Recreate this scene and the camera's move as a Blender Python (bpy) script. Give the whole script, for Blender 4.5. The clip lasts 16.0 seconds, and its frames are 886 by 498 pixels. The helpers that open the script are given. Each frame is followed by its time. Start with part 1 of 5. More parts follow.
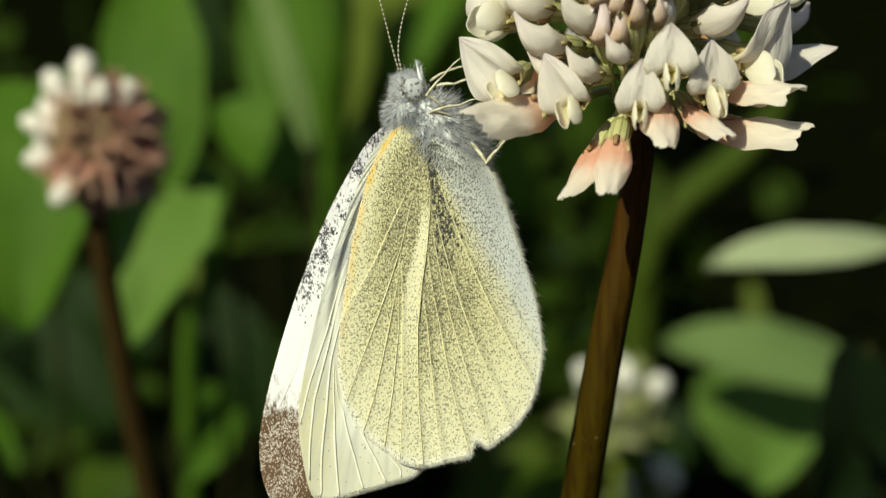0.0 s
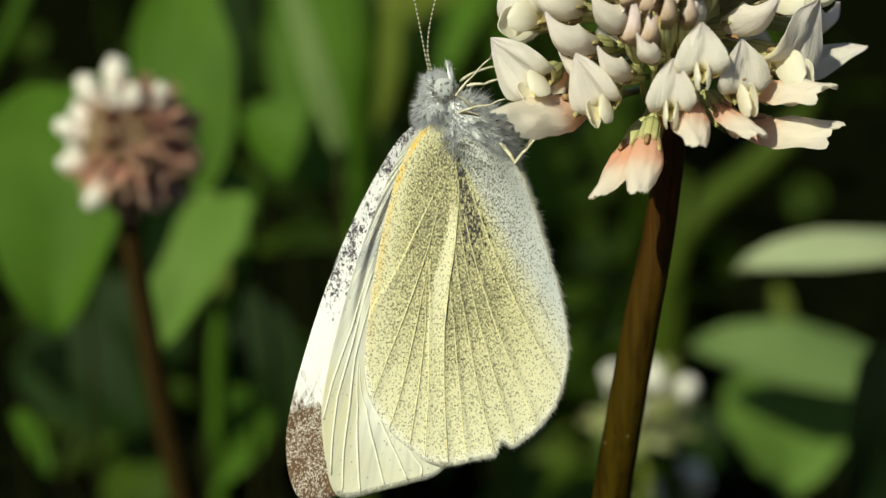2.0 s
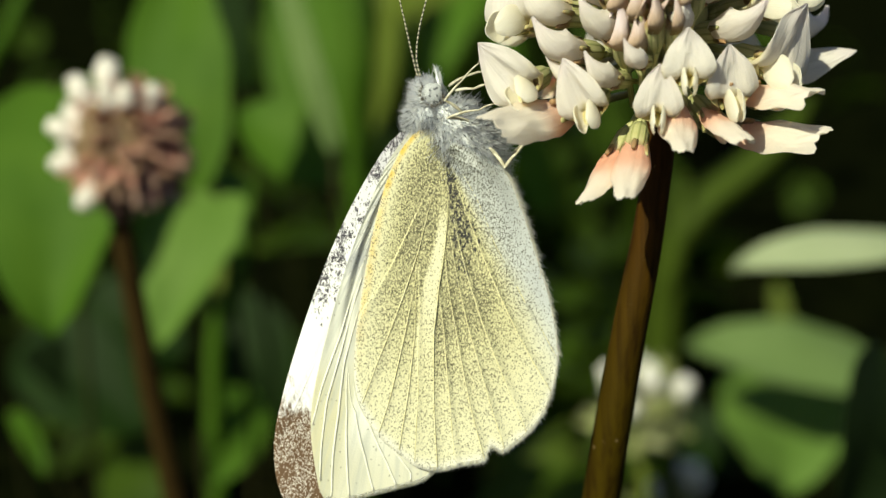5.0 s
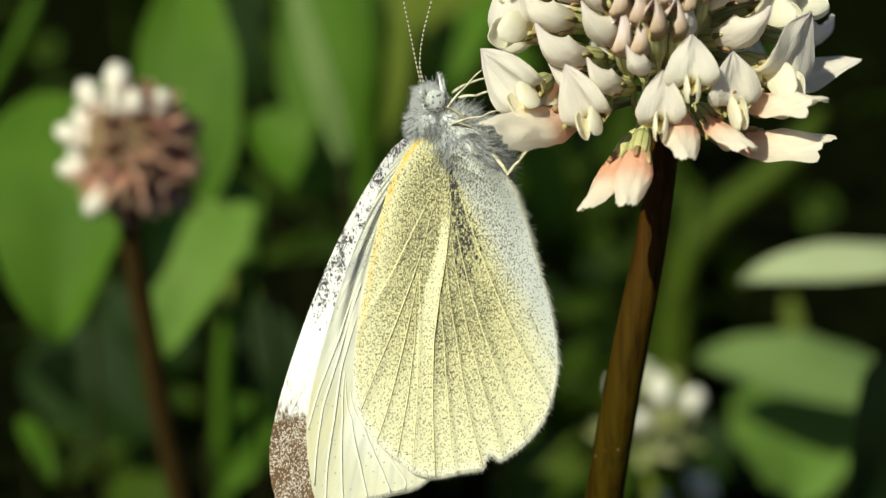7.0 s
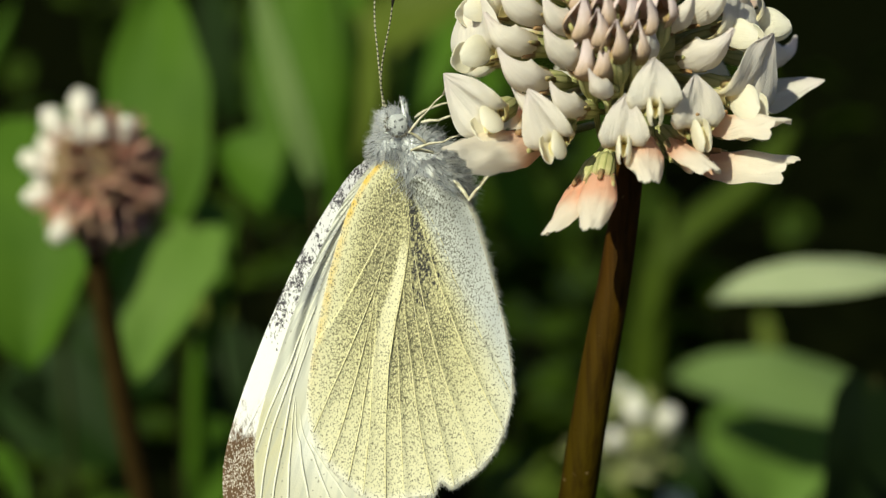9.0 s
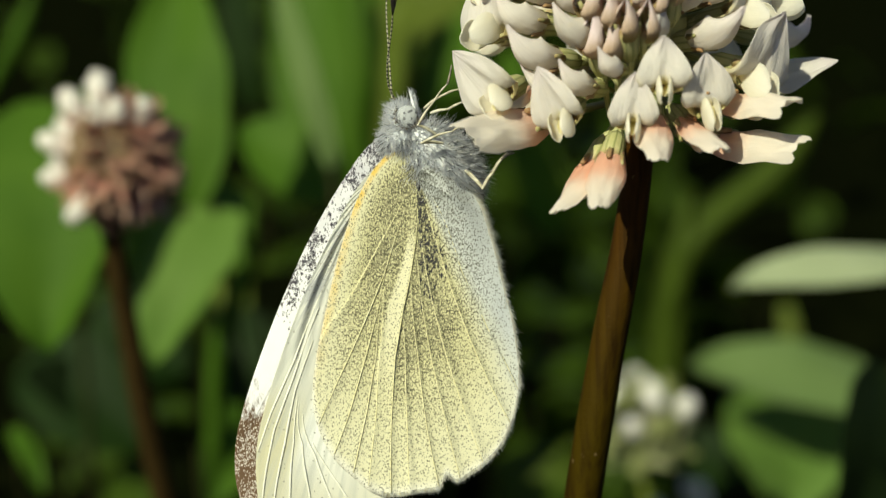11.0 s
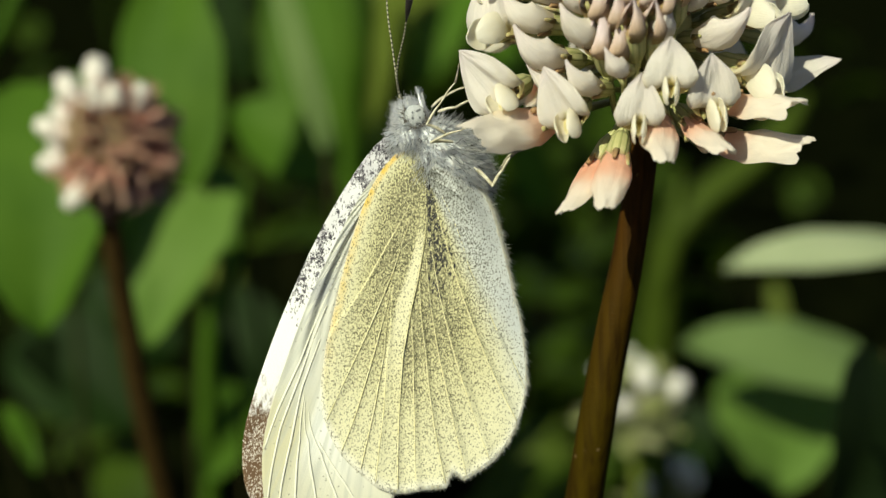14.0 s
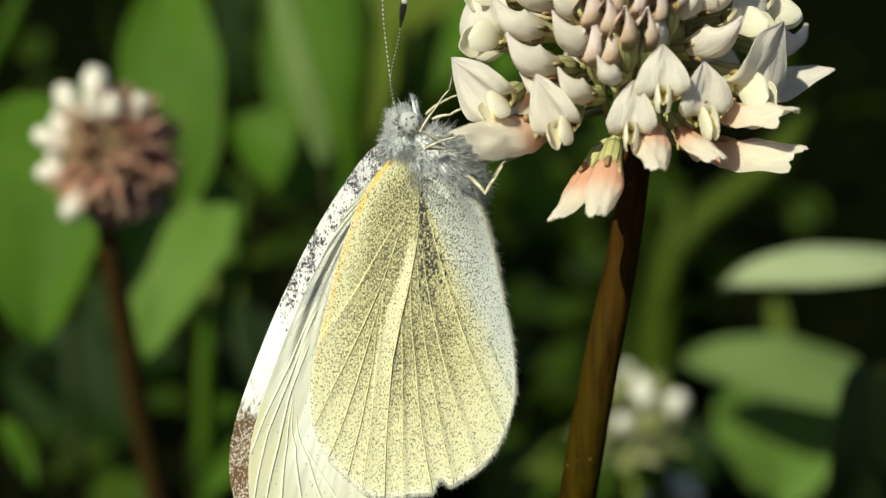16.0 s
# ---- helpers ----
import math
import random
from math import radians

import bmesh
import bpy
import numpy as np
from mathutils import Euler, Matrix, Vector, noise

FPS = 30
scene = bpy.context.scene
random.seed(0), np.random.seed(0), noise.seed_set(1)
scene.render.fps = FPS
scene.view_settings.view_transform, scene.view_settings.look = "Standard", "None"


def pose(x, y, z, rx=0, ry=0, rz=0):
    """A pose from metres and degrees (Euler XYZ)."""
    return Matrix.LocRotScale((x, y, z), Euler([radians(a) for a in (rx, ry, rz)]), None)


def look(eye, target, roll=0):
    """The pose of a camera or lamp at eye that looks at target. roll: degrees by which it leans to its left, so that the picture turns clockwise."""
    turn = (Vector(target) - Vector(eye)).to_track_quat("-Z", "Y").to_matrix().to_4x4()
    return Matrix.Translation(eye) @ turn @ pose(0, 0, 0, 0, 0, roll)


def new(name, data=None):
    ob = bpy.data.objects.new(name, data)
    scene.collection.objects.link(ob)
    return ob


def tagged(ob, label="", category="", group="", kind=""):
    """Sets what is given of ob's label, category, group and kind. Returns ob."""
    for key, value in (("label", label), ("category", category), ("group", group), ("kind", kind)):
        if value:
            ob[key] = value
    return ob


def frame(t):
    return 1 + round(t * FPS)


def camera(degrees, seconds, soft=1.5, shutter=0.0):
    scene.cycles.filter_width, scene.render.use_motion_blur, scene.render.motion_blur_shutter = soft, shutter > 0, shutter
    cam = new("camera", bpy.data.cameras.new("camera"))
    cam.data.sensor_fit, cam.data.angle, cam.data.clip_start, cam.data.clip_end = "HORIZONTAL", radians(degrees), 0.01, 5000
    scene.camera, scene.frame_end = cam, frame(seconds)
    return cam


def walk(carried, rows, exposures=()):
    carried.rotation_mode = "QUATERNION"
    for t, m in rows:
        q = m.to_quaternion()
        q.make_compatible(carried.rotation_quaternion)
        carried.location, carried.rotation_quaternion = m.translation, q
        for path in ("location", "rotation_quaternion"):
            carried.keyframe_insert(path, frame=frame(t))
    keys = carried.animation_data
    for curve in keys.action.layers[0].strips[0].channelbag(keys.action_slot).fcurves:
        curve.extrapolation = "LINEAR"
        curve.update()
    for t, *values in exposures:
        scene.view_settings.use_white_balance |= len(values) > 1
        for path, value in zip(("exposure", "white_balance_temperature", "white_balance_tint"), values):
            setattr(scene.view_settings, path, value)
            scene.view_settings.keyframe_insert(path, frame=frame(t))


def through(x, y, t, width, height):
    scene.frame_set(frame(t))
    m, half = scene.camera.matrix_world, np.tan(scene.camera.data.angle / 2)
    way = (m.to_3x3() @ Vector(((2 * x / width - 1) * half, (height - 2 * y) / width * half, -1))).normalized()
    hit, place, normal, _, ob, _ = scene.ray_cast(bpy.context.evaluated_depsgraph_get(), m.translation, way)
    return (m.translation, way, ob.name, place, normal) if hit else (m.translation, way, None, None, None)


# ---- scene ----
# Lengths are written in millimetres. The subject's frame has x to the side, y away from the lens and z up,
# with its origin in the middle of the butterfly's plane; it leans with the lens, which looks down on the meadow.
MM = 0.001
TILT = 18.0
HEIGHT = 0.150
SUBJECT = Matrix.Translation((0, 0, HEIGHT)) @ Euler((radians(-TILT), 0, 0)).to_matrix().to_4x4()
rng = np.random.default_rng(4)

# ---- camera ----
cam = camera(30, 16.0, soft=1.25)
cam.data.dof.use_dof = True
cam.data.dof.focus_distance = 0.1046
cam.data.dof.aperture_fstop = 27.0
CAMERA_ROWS = [  # seconds, x, y, z, pitch, yaw, roll
    (0, -1.38, -107.72, 0.24, -0.507, -1.487, 0.243),
    (0.5, -1.62, -107.86, -0.11, 0.178, -1.466, 0.176),
    (1, -1.65, -108.30, 0.36, -0.080, -1.685, 0.200),
    (1.5, -1.45, -108.31, -0.36, 0.154, -1.260, 0.528),
    (2, -1.78, -108.36, -0.13, -0.321, -0.591, 0.374),
    (2.5, -1.69, -108.48, -0.30, -0.199, 0.198, 0.603),
    (3, -2.01, -108.33, 0.00, -0.078, -0.528, 0.208),
    (5.5, -0.41, -108.28, 0.42, -0.488, -0.462, 0.467),
    (6, 0.04, -108.16, -0.51, 0.028, -0.162, 0.491),
    (6.5, 0.34, -108.00, -0.22, -0.125, 0.333, 0.781),
    (7, 0.00, -108.00, -0.00, 0.000, 0.000, -0.000),
    (7.5, 0.32, -107.89, -0.69, -0.132, -0.161, 0.454),
    (8, -0.12, -107.30, -1.50, 0.241, -1.122, 0.636),
    (8.5, 2.43, -108.00, -1.88, 1.035, -0.507, 0.397),
    (9, 0.78, -107.67, 0.44, 0.625, -0.788, 0.643),
    (11.5, 2.01, -107.14, -0.41, 0.116, 0.210, 0.234),
    (12, 1.03, -106.76, 0.18, -0.376, -0.403, 0.477),
    (12.5, 1.43, -106.77, -1.64, 1.184, 0.261, 0.505),
    (13, 0.84, -108.04, 0.76, 0.781, 0.406, 0.236),
    (13.5, 0.58, -107.78, 1.09, 0.152, 0.270, -0.006),
    (14, 0.55, -107.72, 1.49, -0.748, -0.432, 0.136),
    (14.5, 1.37, -107.41, 0.25, -0.040, 0.276, 0.127),
    (15, 0.59, -107.62, 1.06, -0.214, 0.601, 0.061),
    (15.5, 1.07, -107.67, -0.35, 0.327, 0.411, 0.147),
    (16, 1.30, -107.61, 0.73, -0.078, -0.303, -0.170),
]


def camera_pose(x, y, z, pitch, yaw, roll):
    turn = (Matrix.Rotation(radians(yaw), 4, "Z") @ Matrix.Rotation(radians(pitch), 4, "X")
            @ Matrix.Rotation(radians(roll), 4, "Y") @ Matrix.Rotation(radians(90), 4, "X"))
    return SUBJECT @ Matrix.Translation((x * MM, y * MM, z * MM)) @ turn


walk(cam, [(r[0], camera_pose(*r[1:])) for r in CAMERA_ROWS],
     exposures=[(0, 0.0), (3, 0.03), (5.5, 0.23), (7, 0.22), (9, 0.08), (12, 0.03), (14, 0.08), (16, 0.13)])

# ---- light ----
SUN_FROM = Vector((-0.45, -0.77, 0.45))     # towards the sun, in the subject's frame
sun_way = (SUBJECT.to_3x3() @ SUN_FROM).normalized()
sun = new("sun", bpy.data.lights.new("sun", "SUN"))
sun.data.energy, sun.data.angle, sun.data.color = 5.0, radians(0.5), (0.96, 0.95, 0.70)
sun.matrix_world = look(sun_way * 3, (0, 0, 0))
world = bpy.data.worlds.new("sky")
scene.world = world
world.use_nodes = True
sky = world.node_tree.nodes.new("ShaderNodeTexSky")
sky.sky_type, sky.sun_disc = "NISHITA", False
sky.sun_elevation = math.asin(sun_way.z)
sky.sun_rotation = math.atan2(sun_way.x, sun_way.y)
world.node_tree.links.new(sky.outputs[0], world.node_tree.nodes["Background"].inputs[0])
world.node_tree.nodes["Background"].inputs[1].default_value = 0.062


# ---- materials ----
class Graph:
    """A short way to write node materials. Coordinates are in millimetres."""

    def __init__(self, name):
        self.m = bpy.data.materials.new(name)
        self.m.use_nodes = True
        self.t = self.m.node_tree
        self.t.nodes.clear()

    def add(self, kind, *ins, out=0, **props):
        n = self.t.nodes.new("ShaderNode" + kind)
        for k, v in props.items():
            setattr(n, k, v)
        for i, v in enumerate(ins):
            self.put(n.inputs[i], v)
        return n.outputs[out]

    def put(self, socket, v):
        if v is None:
            return
        if isinstance(v, bpy.types.NodeSocket):
            self.t.links.new(v, socket)
        elif isinstance(v, tuple) and len(v) == 3 and socket.type == "RGBA":
            socket.default_value = (*v, 1)
        else:
            socket.default_value = v

    def coords(self, stretch=(1, 1, 1)):
        c = self.add("TexCoord", out=3)
        return self.add("Mapping", c, None, None, tuple(1000 * s for s in stretch))

    def axis(self, i, v=None):
        return self.add("SeparateXYZ", v or self.coords(), out=i)

    def noise(self, scale, detail=3.0, rough=0.55, v=None):
        return self.add("TexNoise", v or self.coords(), None, scale, detail, rough, out=0)

    def calc(self, op, a, b=None, c=None):
        return self.add("Math", a, b, c, operation=op)

    def step(self, v, lo, hi, a=0.0, b=1.0):
        return self.add("MapRange", v, lo, hi, a, b, interpolation_type="SMOOTHSTEP")

    def mix(self, f, a, b):
        n = self.t.nodes.new("ShaderNodeMix")
        n.data_type = "RGBA"
        self.put(n.inputs[0], f), self.put(n.inputs[6], a), self.put(n.inputs[7], b)
        return n.outputs[2]

    def flat(self, sx=1.0, sz=1.0):
        """Millimetres in the plane of a wing."""
        c = self.coords()
        return self.add("CombineXYZ", self.calc("MULTIPLY", self.axis(0, c), sx), self.calc("MULTIPLY", self.axis(2, c), sz), 0.0)

    def specks(self, scale, size, density, sx=1.0, sz=1.0, flat=True):
        """A mask of small separate dots; density from 0 to 1 may be a socket."""
        n = self.t.nodes.new("ShaderNodeTexVoronoi")
        n.voronoi_dimensions = "2D" if flat else "3D"
        self.put(n.inputs["Vector"], self.flat(sx, sz) if flat else self.coords())
        n.inputs["Scale"].default_value = scale
        dot = self.step(n.outputs["Distance"], size, size * 0.65)
        pick = self.add("SeparateColor", n.outputs["Color"])
        dot = self.calc("MULTIPLY", dot, self.step(self.noise(scale * 1.5, 1.0), 0.38, 0.48))
        return self.calc("MULTIPLY", dot, self.calc("LESS_THAN", pick, density))

    def done(self, colour, rough=0.6, bump=None, strength=0.3, through=0.0, through_colour=None, sheen=0.0, metal=0.0, coat=0.0, spec=0.5):
        p = self.t.nodes.new("ShaderNodeBsdfPrincipled")
        self.put(p.inputs["Base Color"], colour), self.put(p.inputs["Roughness"], rough)
        p.inputs["Metallic"].default_value = metal
        p.inputs["Sheen Weight"].default_value = sheen
        p.inputs["Coat Weight"].default_value = coat
        p.inputs["Specular IOR Level"].default_value = spec
        normal = None
        if bump is not None:
            normal = self.add("Bump", strength, 0.0002, None, bump)
            n = normal.node
            n.inputs["Distance"].default_value = 0.0002
            self.t.links.new(bump, n.inputs["Height"])
            self.put(p.inputs["Normal"], normal)
        end = p.outputs[0]
        if through:
            tr = self.t.nodes.new("ShaderNodeBsdfTranslucent")
            self.put(tr.inputs[0], through_colour or colour)
            if normal is not None:
                self.put(tr.inputs[1], normal)
            mx = self.t.nodes.new("ShaderNodeMixShader")
            mx.inputs[0].default_value = through
            self.t.links.new(end, mx.inputs[1]), self.t.links.new(tr.outputs[0], mx.inputs[2])
            end = mx.outputs[0]
        o = self.t.nodes.new("ShaderNodeOutputMaterial")
        self.t.links.new(end, o.inputs[0])
        return self.m


def fan(g):
    """The angle (degrees, 0 hangs down, plus to the side of the body) and reach (0 to 1) on a wing."""
    uv = g.add("UVMap")
    a = g.calc("MULTIPLY_ADD", g.add("SeparateXYZ", uv, out=0), 360.0, -180.0)
    return a, g.add("SeparateXYZ", uv, out=1)


def window(g, v, a, b, c, d):
    return g.calc("MULTIPLY", g.step(v, a, b), g.step(v, c, d, 1.0, 0.0))


def far_from_root(g):
    """Millimetres from the wing's origin."""
    return g.add("VectorMath", g.flat(), operation="LENGTH", out=1)


def hindwing_material():
    g = Graph("hindwing_scales")
    a, r = fan(g)
    tone = g.mix(g.noise(0.35), (0.63, 0.60, 0.33), (0.73, 0.70, 0.43))
    tone = g.mix(g.step(r, 0.5, 1.0), tone, (0.77, 0.75, 0.53))
    tone = g.mix(g.step(r, 0.95, 1.0), tone, (0.86, 0.85, 0.74))
    e = g.calc("MULTIPLY_ADD", g.calc("MAXIMUM", g.calc("SUBTRACT", 0.42, r), 0.0), -21.0, a)
    # cell streak: fewer specks, plus sun on the fold put in as lighter cream
    streak = g.calc("MULTIPLY", window(g, e, -11.5, -8.5, -4.2, -3.3), window(g, r, 0.12, 0.26, 0.45, 0.85))
    tone = g.mix(g.calc("MULTIPLY", streak, 0.8), tone, (0.84, 0.81, 0.58))
    costa = g.calc("MULTIPLY", window(g, a, -150.0, -120.0, -66.0, -40.0), g.step(r, 0.82, 0.93))
    faint = g.calc("MULTIPLY", window(g, a, -60.0, -50.0, -33.0, -20.0), g.step(r, 0.80, 0.95, 0.0, 0.55))
    tone = g.mix(g.calc("MULTIPLY", g.calc("MAXIMUM", costa, faint), g.step(g.noise(1.4, 4.0), 0.3, 0.6, 0.35, 1.0)), tone, (0.84, 0.58, 0.12))
    inner = g.step(g.calc("ADD", a, g.calc("MULTIPLY", g.noise(0.5), 7.0)), 22.0, 38.0)
    tone = g.mix(inner, tone, (0.60, 0.64, 0.66))
    density = g.step(r, 1.0, 0.35, 0.30, 1.02)
    density = g.calc("MULTIPLY", density, g.step(a, 4.0, 34.0, 1.0, 0.75))
    band = g.calc("MULTIPLY", window(g, e, -3.6, -2.8, 10.0, 20.0), g.step(r, 0.85, 0.35))
    density = g.calc("MULTIPLY_ADD", band, 0.28, density)
    density = g.calc("MULTIPLY", density, g.calc("MULTIPLY_ADD", streak, -0.72, 1.0))
    density = g.calc("MULTIPLY", density, g.step(g.noise(0.3, 2.0), 0.3, 0.65, 0.75, 1.1))
    tone = g.mix(g.calc("MULTIPLY", g.calc("MINIMUM", density, 1.0), 0.18), tone, (0.50, 0.47, 0.25))
    tone = g.mix(g.calc("MULTIPLY", g.noise(5.0, 2.0), 0.12), tone, (0.5, 0.46, 0.25))
    dots = g.specks(9.0, 0.62, g.calc("MULTIPLY", density, 0.6), 1.3, 0.8)
    curl = g.noise(7.5, 2.5, 0.6, g.flat(1.25, 0.8))
    worm = g.step(g.calc("MULTIPLY_ADD", g.calc("MINIMUM", density, 1.1), 0.17, curl), 0.625, 0.70)
    dots = g.calc("MAXIMUM", g.calc("MULTIPLY", dots, 0.75), g.calc("MULTIPLY", worm, 0.92))
    tone = g.mix(g.calc("MULTIPLY", dots, g.step(g.noise(2.5, 2.0), 0.3, 0.6, 0.6, 1.0)), tone, (0.075, 0.07, 0.045))
    root = g.calc("MULTIPLY", window(g, a, 2.0, 6.0, 15.0, 26.0), g.step(r, 0.46, 0.16))
    black = g.specks(5.0, 0.75, g.calc("MULTIPLY", root, 0.85), 1.5, 0.6)
    tone = g.mix(black, tone, (0.04, 0.04, 0.045))
    return g.done(tone, 0.8, g.noise(8.0, 2.0), 0.3, 0.15, sheen=0.1, spec=0.15)


def forewing_under_material():
    g = Graph("forewing_underside_scales")
    a, r = fan(g)
    d = far_from_root(g)
    tone = g.mix(g.noise(0.4), (0.60, 0.61, 0.53), (0.72, 0.72, 0.64))
    tone = g.mix(g.step(g.calc("MULTIPLY_ADD", g.noise(0.4), 4.0, d), 16.5, 21.0), tone, (0.60, 0.58, 0.40))
    tone = g.mix(g.calc("MULTIPLY", window(g, a, -17.0, -14.0, 5.0, 9.0), g.step(d, 23.0, 17.0, 0.25, 0.9)), tone, (0.88, 0.90, 0.88))
    # the shade in the costal grooves is put in as grey streaks
    costal = g.calc("MULTIPLY", g.step(d, 15.0, 9.0), window(g, a, -40.0, -34.0, -27.0, -22.0))
    tone = g.mix(g.calc("MULTIPLY", costal, g.step(g.noise(2.0, 3.0, 0.6, g.add("CombineXYZ", g.calc("MULTIPLY", a, 0.45), g.calc("MULTIPLY", d, 0.12), 3.0)), 0.42, 0.58)), tone, (0.34, 0.35, 0.36))
    pleat = g.noise(1.0, 3.0, 0.6, g.add("CombineXYZ", g.calc("MULTIPLY", a, 0.75), g.calc("MULTIPLY", d, 0.10), 0.0))
    tone = g.mix(g.step(pleat, 0.44, 0.62, 0.0, 0.5), tone, (0.50, 0.52, 0.46))
    dots = g.specks(6.0, 0.42, g.step(d, 15.0, 2.0, 0.02, 0.25))
    tone = g.mix(g.calc("MULTIPLY", dots, 0.7), tone, (0.2, 0.19, 0.15))
    return g.done(tone, 0.75, g.calc("ADD", g.calc("MULTIPLY", pleat, 1.5), g.noise(8.0, 2.0)), 0.12, 0.15, sheen=0.1, spec=0.15)


def forewing_upper_material():
    g = Graph("forewing_upperside_scales")
    d = far_from_root(g)
    tone = g.mix(g.noise(0.4), (0.86, 0.86, 0.87), (0.93, 0.93, 0.93))
    patchy = g.step(g.noise(0.6, 3.0), 0.42, 0.6)
    tone = g.mix(g.calc("MULTIPLY", g.step(d, 12.0, 1.0), g.step(g.noise(0.7), 0.35, 0.6, 0.4, 0.9)), tone, (0.60, 0.60, 0.64))
    many = g.calc("MULTIPLY", window(g, d, 0.3, 1.5, 11.5, 15.0), g.calc("MULTIPLY_ADD", patchy, 0.62, 0.06))
    dots = g.calc("MAXIMUM", g.specks(5.0, 0.72, g.calc("MULTIPLY", many, 0.9), 1.7, 0.75), g.specks(9.0, 0.66, many, 2.1, 0.62))
    tone = g.mix(dots, tone, (0.06, 0.055, 0.07))
    edge = g.calc("MULTIPLY_ADD", g.noise(1.0, 6.0, 0.8, g.coords((3.4, 1, 1.1))), 9.0, d)
    tip = g.step(edge, 23.4, 25.2)
    brown = g.mix(g.noise(0.8), (0.095, 0.055, 0.027), (0.17, 0.102, 0.058))
    brown = g.mix(g.specks(9.0, 0.5, g.step(g.noise(0.6), 0.35, 0.65, 0.2, 0.85), 1.8, 0.6), brown, (0.72, 0.67, 0.61))
    return g.done(g.mix(tip, tone, brown), 0.7, g.noise(8.0, 2.0), 0.15, 0.1, sheen=0.1, spec=0.2)


def petal_material(name, base, tip, blush, blush_at, amount):
    g = Graph(name)
    x = g.axis(0)
    tone = g.mix(g.step(g.calc("MULTIPLY_ADD", g.noise(0.5), 1.4, x), 2.6, 5.2), base, tip)
    pink = g.calc("MULTIPLY", window(g, x, blush_at - 2.2, blush_at, blush_at + 0.4, blush_at + 3.0), amount)
    pink = g.calc("MULTIPLY", pink, g.step(g.noise(0.35), 0.3, 0.65, 0.4, 1.2))
    tone = g.mix(pink, tone, blush)
    vary = g.add("ObjectInfo", out=5)
    tone = g.mix(g.calc("MULTIPLY", vary, 0.15), tone, (0.83, 0.75, 0.72))
    ribs = g.add("TexWave", g.coords((0.12, 1, 0.25)), 2.6, 1.2, 2.0, bands_direction="Y")
    ribs = g.calc("ADD", g.calc("MULTIPLY", ribs, 0.6), g.noise(3.0, 3.0))
    return g.done(tone, 0.5, ribs, 0.14, 0.33, spec=0.3)


def bud_material():
    """Closed petals, olive brown at their foot and pale lilac at their end, more or less from bud to bud."""
    g = Graph("bud_petal")
    vary = g.add("ObjectInfo", out=5)
    uv = g.add("UVMap")
    u, v = g.add("SeparateXYZ", uv, out=0), g.add("SeparateXYZ", uv, out=1)
    wob = g.calc("ADD", g.calc("MULTIPLY_ADD", g.noise(0.9, 4.0), 0.35, u), g.calc("MULTIPLY_ADD", vary, 0.55, -0.5))
    tone = g.mix(g.step(wob, 0.0, 0.45), (0.36, 0.27, 0.10), (0.62, 0.46, 0.33))
    tone = g.mix(g.step(wob, 0.40, 0.85), tone, (0.84, 0.72, 0.73))
    rib = g.noise(1.0, 3.0, 0.6, g.add("CombineXYZ", g.calc("MULTIPLY", u, 2.0), g.calc("MULTIPLY", v, 20.0), vary))
    tone = g.mix(g.step(rib, 0.5, 0.75, 0.0, 0.35), tone, (0.42, 0.29, 0.18))
    return g.done(tone, 0.6, rib, 0.35, 0.3, spec=0.2)


def fresh_petal_material(name, base, mid, tip, turn_at, lines=0.0, blush=None, blush_to=0.55):
    """A petal coloured along its length: base, middle and tip, with fine lines along its midrib."""
    g = Graph(name)
    uv = g.add("UVMap")
    u, v = g.add("SeparateXYZ", uv, out=0), g.add("SeparateXYZ", uv, out=1)
    wob = g.calc("MULTIPLY_ADD", g.noise(0.6, 3.0), 0.22, u)
    tone = g.mix(g.step(wob, turn_at, turn_at + 0.28), base, mid)
    tone = g.mix(g.calc("MULTIPLY", g.step(wob, 0.80, 1.10), 0.75), tone, tip)
    if blush:
        tone = g.mix(g.calc("MULTIPLY", window(g, wob, 0.02, 0.2, blush_to - 0.22, blush_to + 0.2), 0.95), tone, blush)
    mid_v = g.calc("ABSOLUTE", g.calc("ADD", v, -0.5))
    stripe = g.calc("SINE", g.calc("MULTIPLY_ADD", v, 88.0, g.calc("MULTIPLY", g.noise(0.5), 2.5)))
    line = g.calc("MULTIPLY", g.step(stripe, 0.3, 0.9), g.calc("MULTIPLY", g.step(mid_v, 0.30, 0.04), g.step(u, 0.45, 0.62)))
    tone = g.mix(g.calc("MULTIPLY", line, lines), tone, (0.50, 0.42, 0.48))
    vary = g.add("ObjectInfo", out=5)
    tone = g.mix(g.calc("MULTIPLY", vary, 0.3), tone, tuple(0.93 * c for c in tip))
    grain = g.noise(1.0, 4.0, 0.6, g.add("CombineXYZ", g.calc("MULTIPLY", u, 2.5), g.calc("MULTIPLY", v, 22.0), g.calc("MULTIPLY", vary, 40.0)))
    tone = g.mix(g.step(grain, 0.45, 0.72, 0.0, 0.16), tone, tuple(c * k for c, k in zip(mid, (0.80, 0.76, 0.74))))
    fine = g.calc("ADD", g.calc("MULTIPLY", grain, 1.2), g.noise(2.5, 3.0))
    return g.done(tone, 0.68, fine, 0.3, 0.58, through_colour=g.mix(0.45, tone, (1.0, 0.93, 0.76)), spec=0.15)


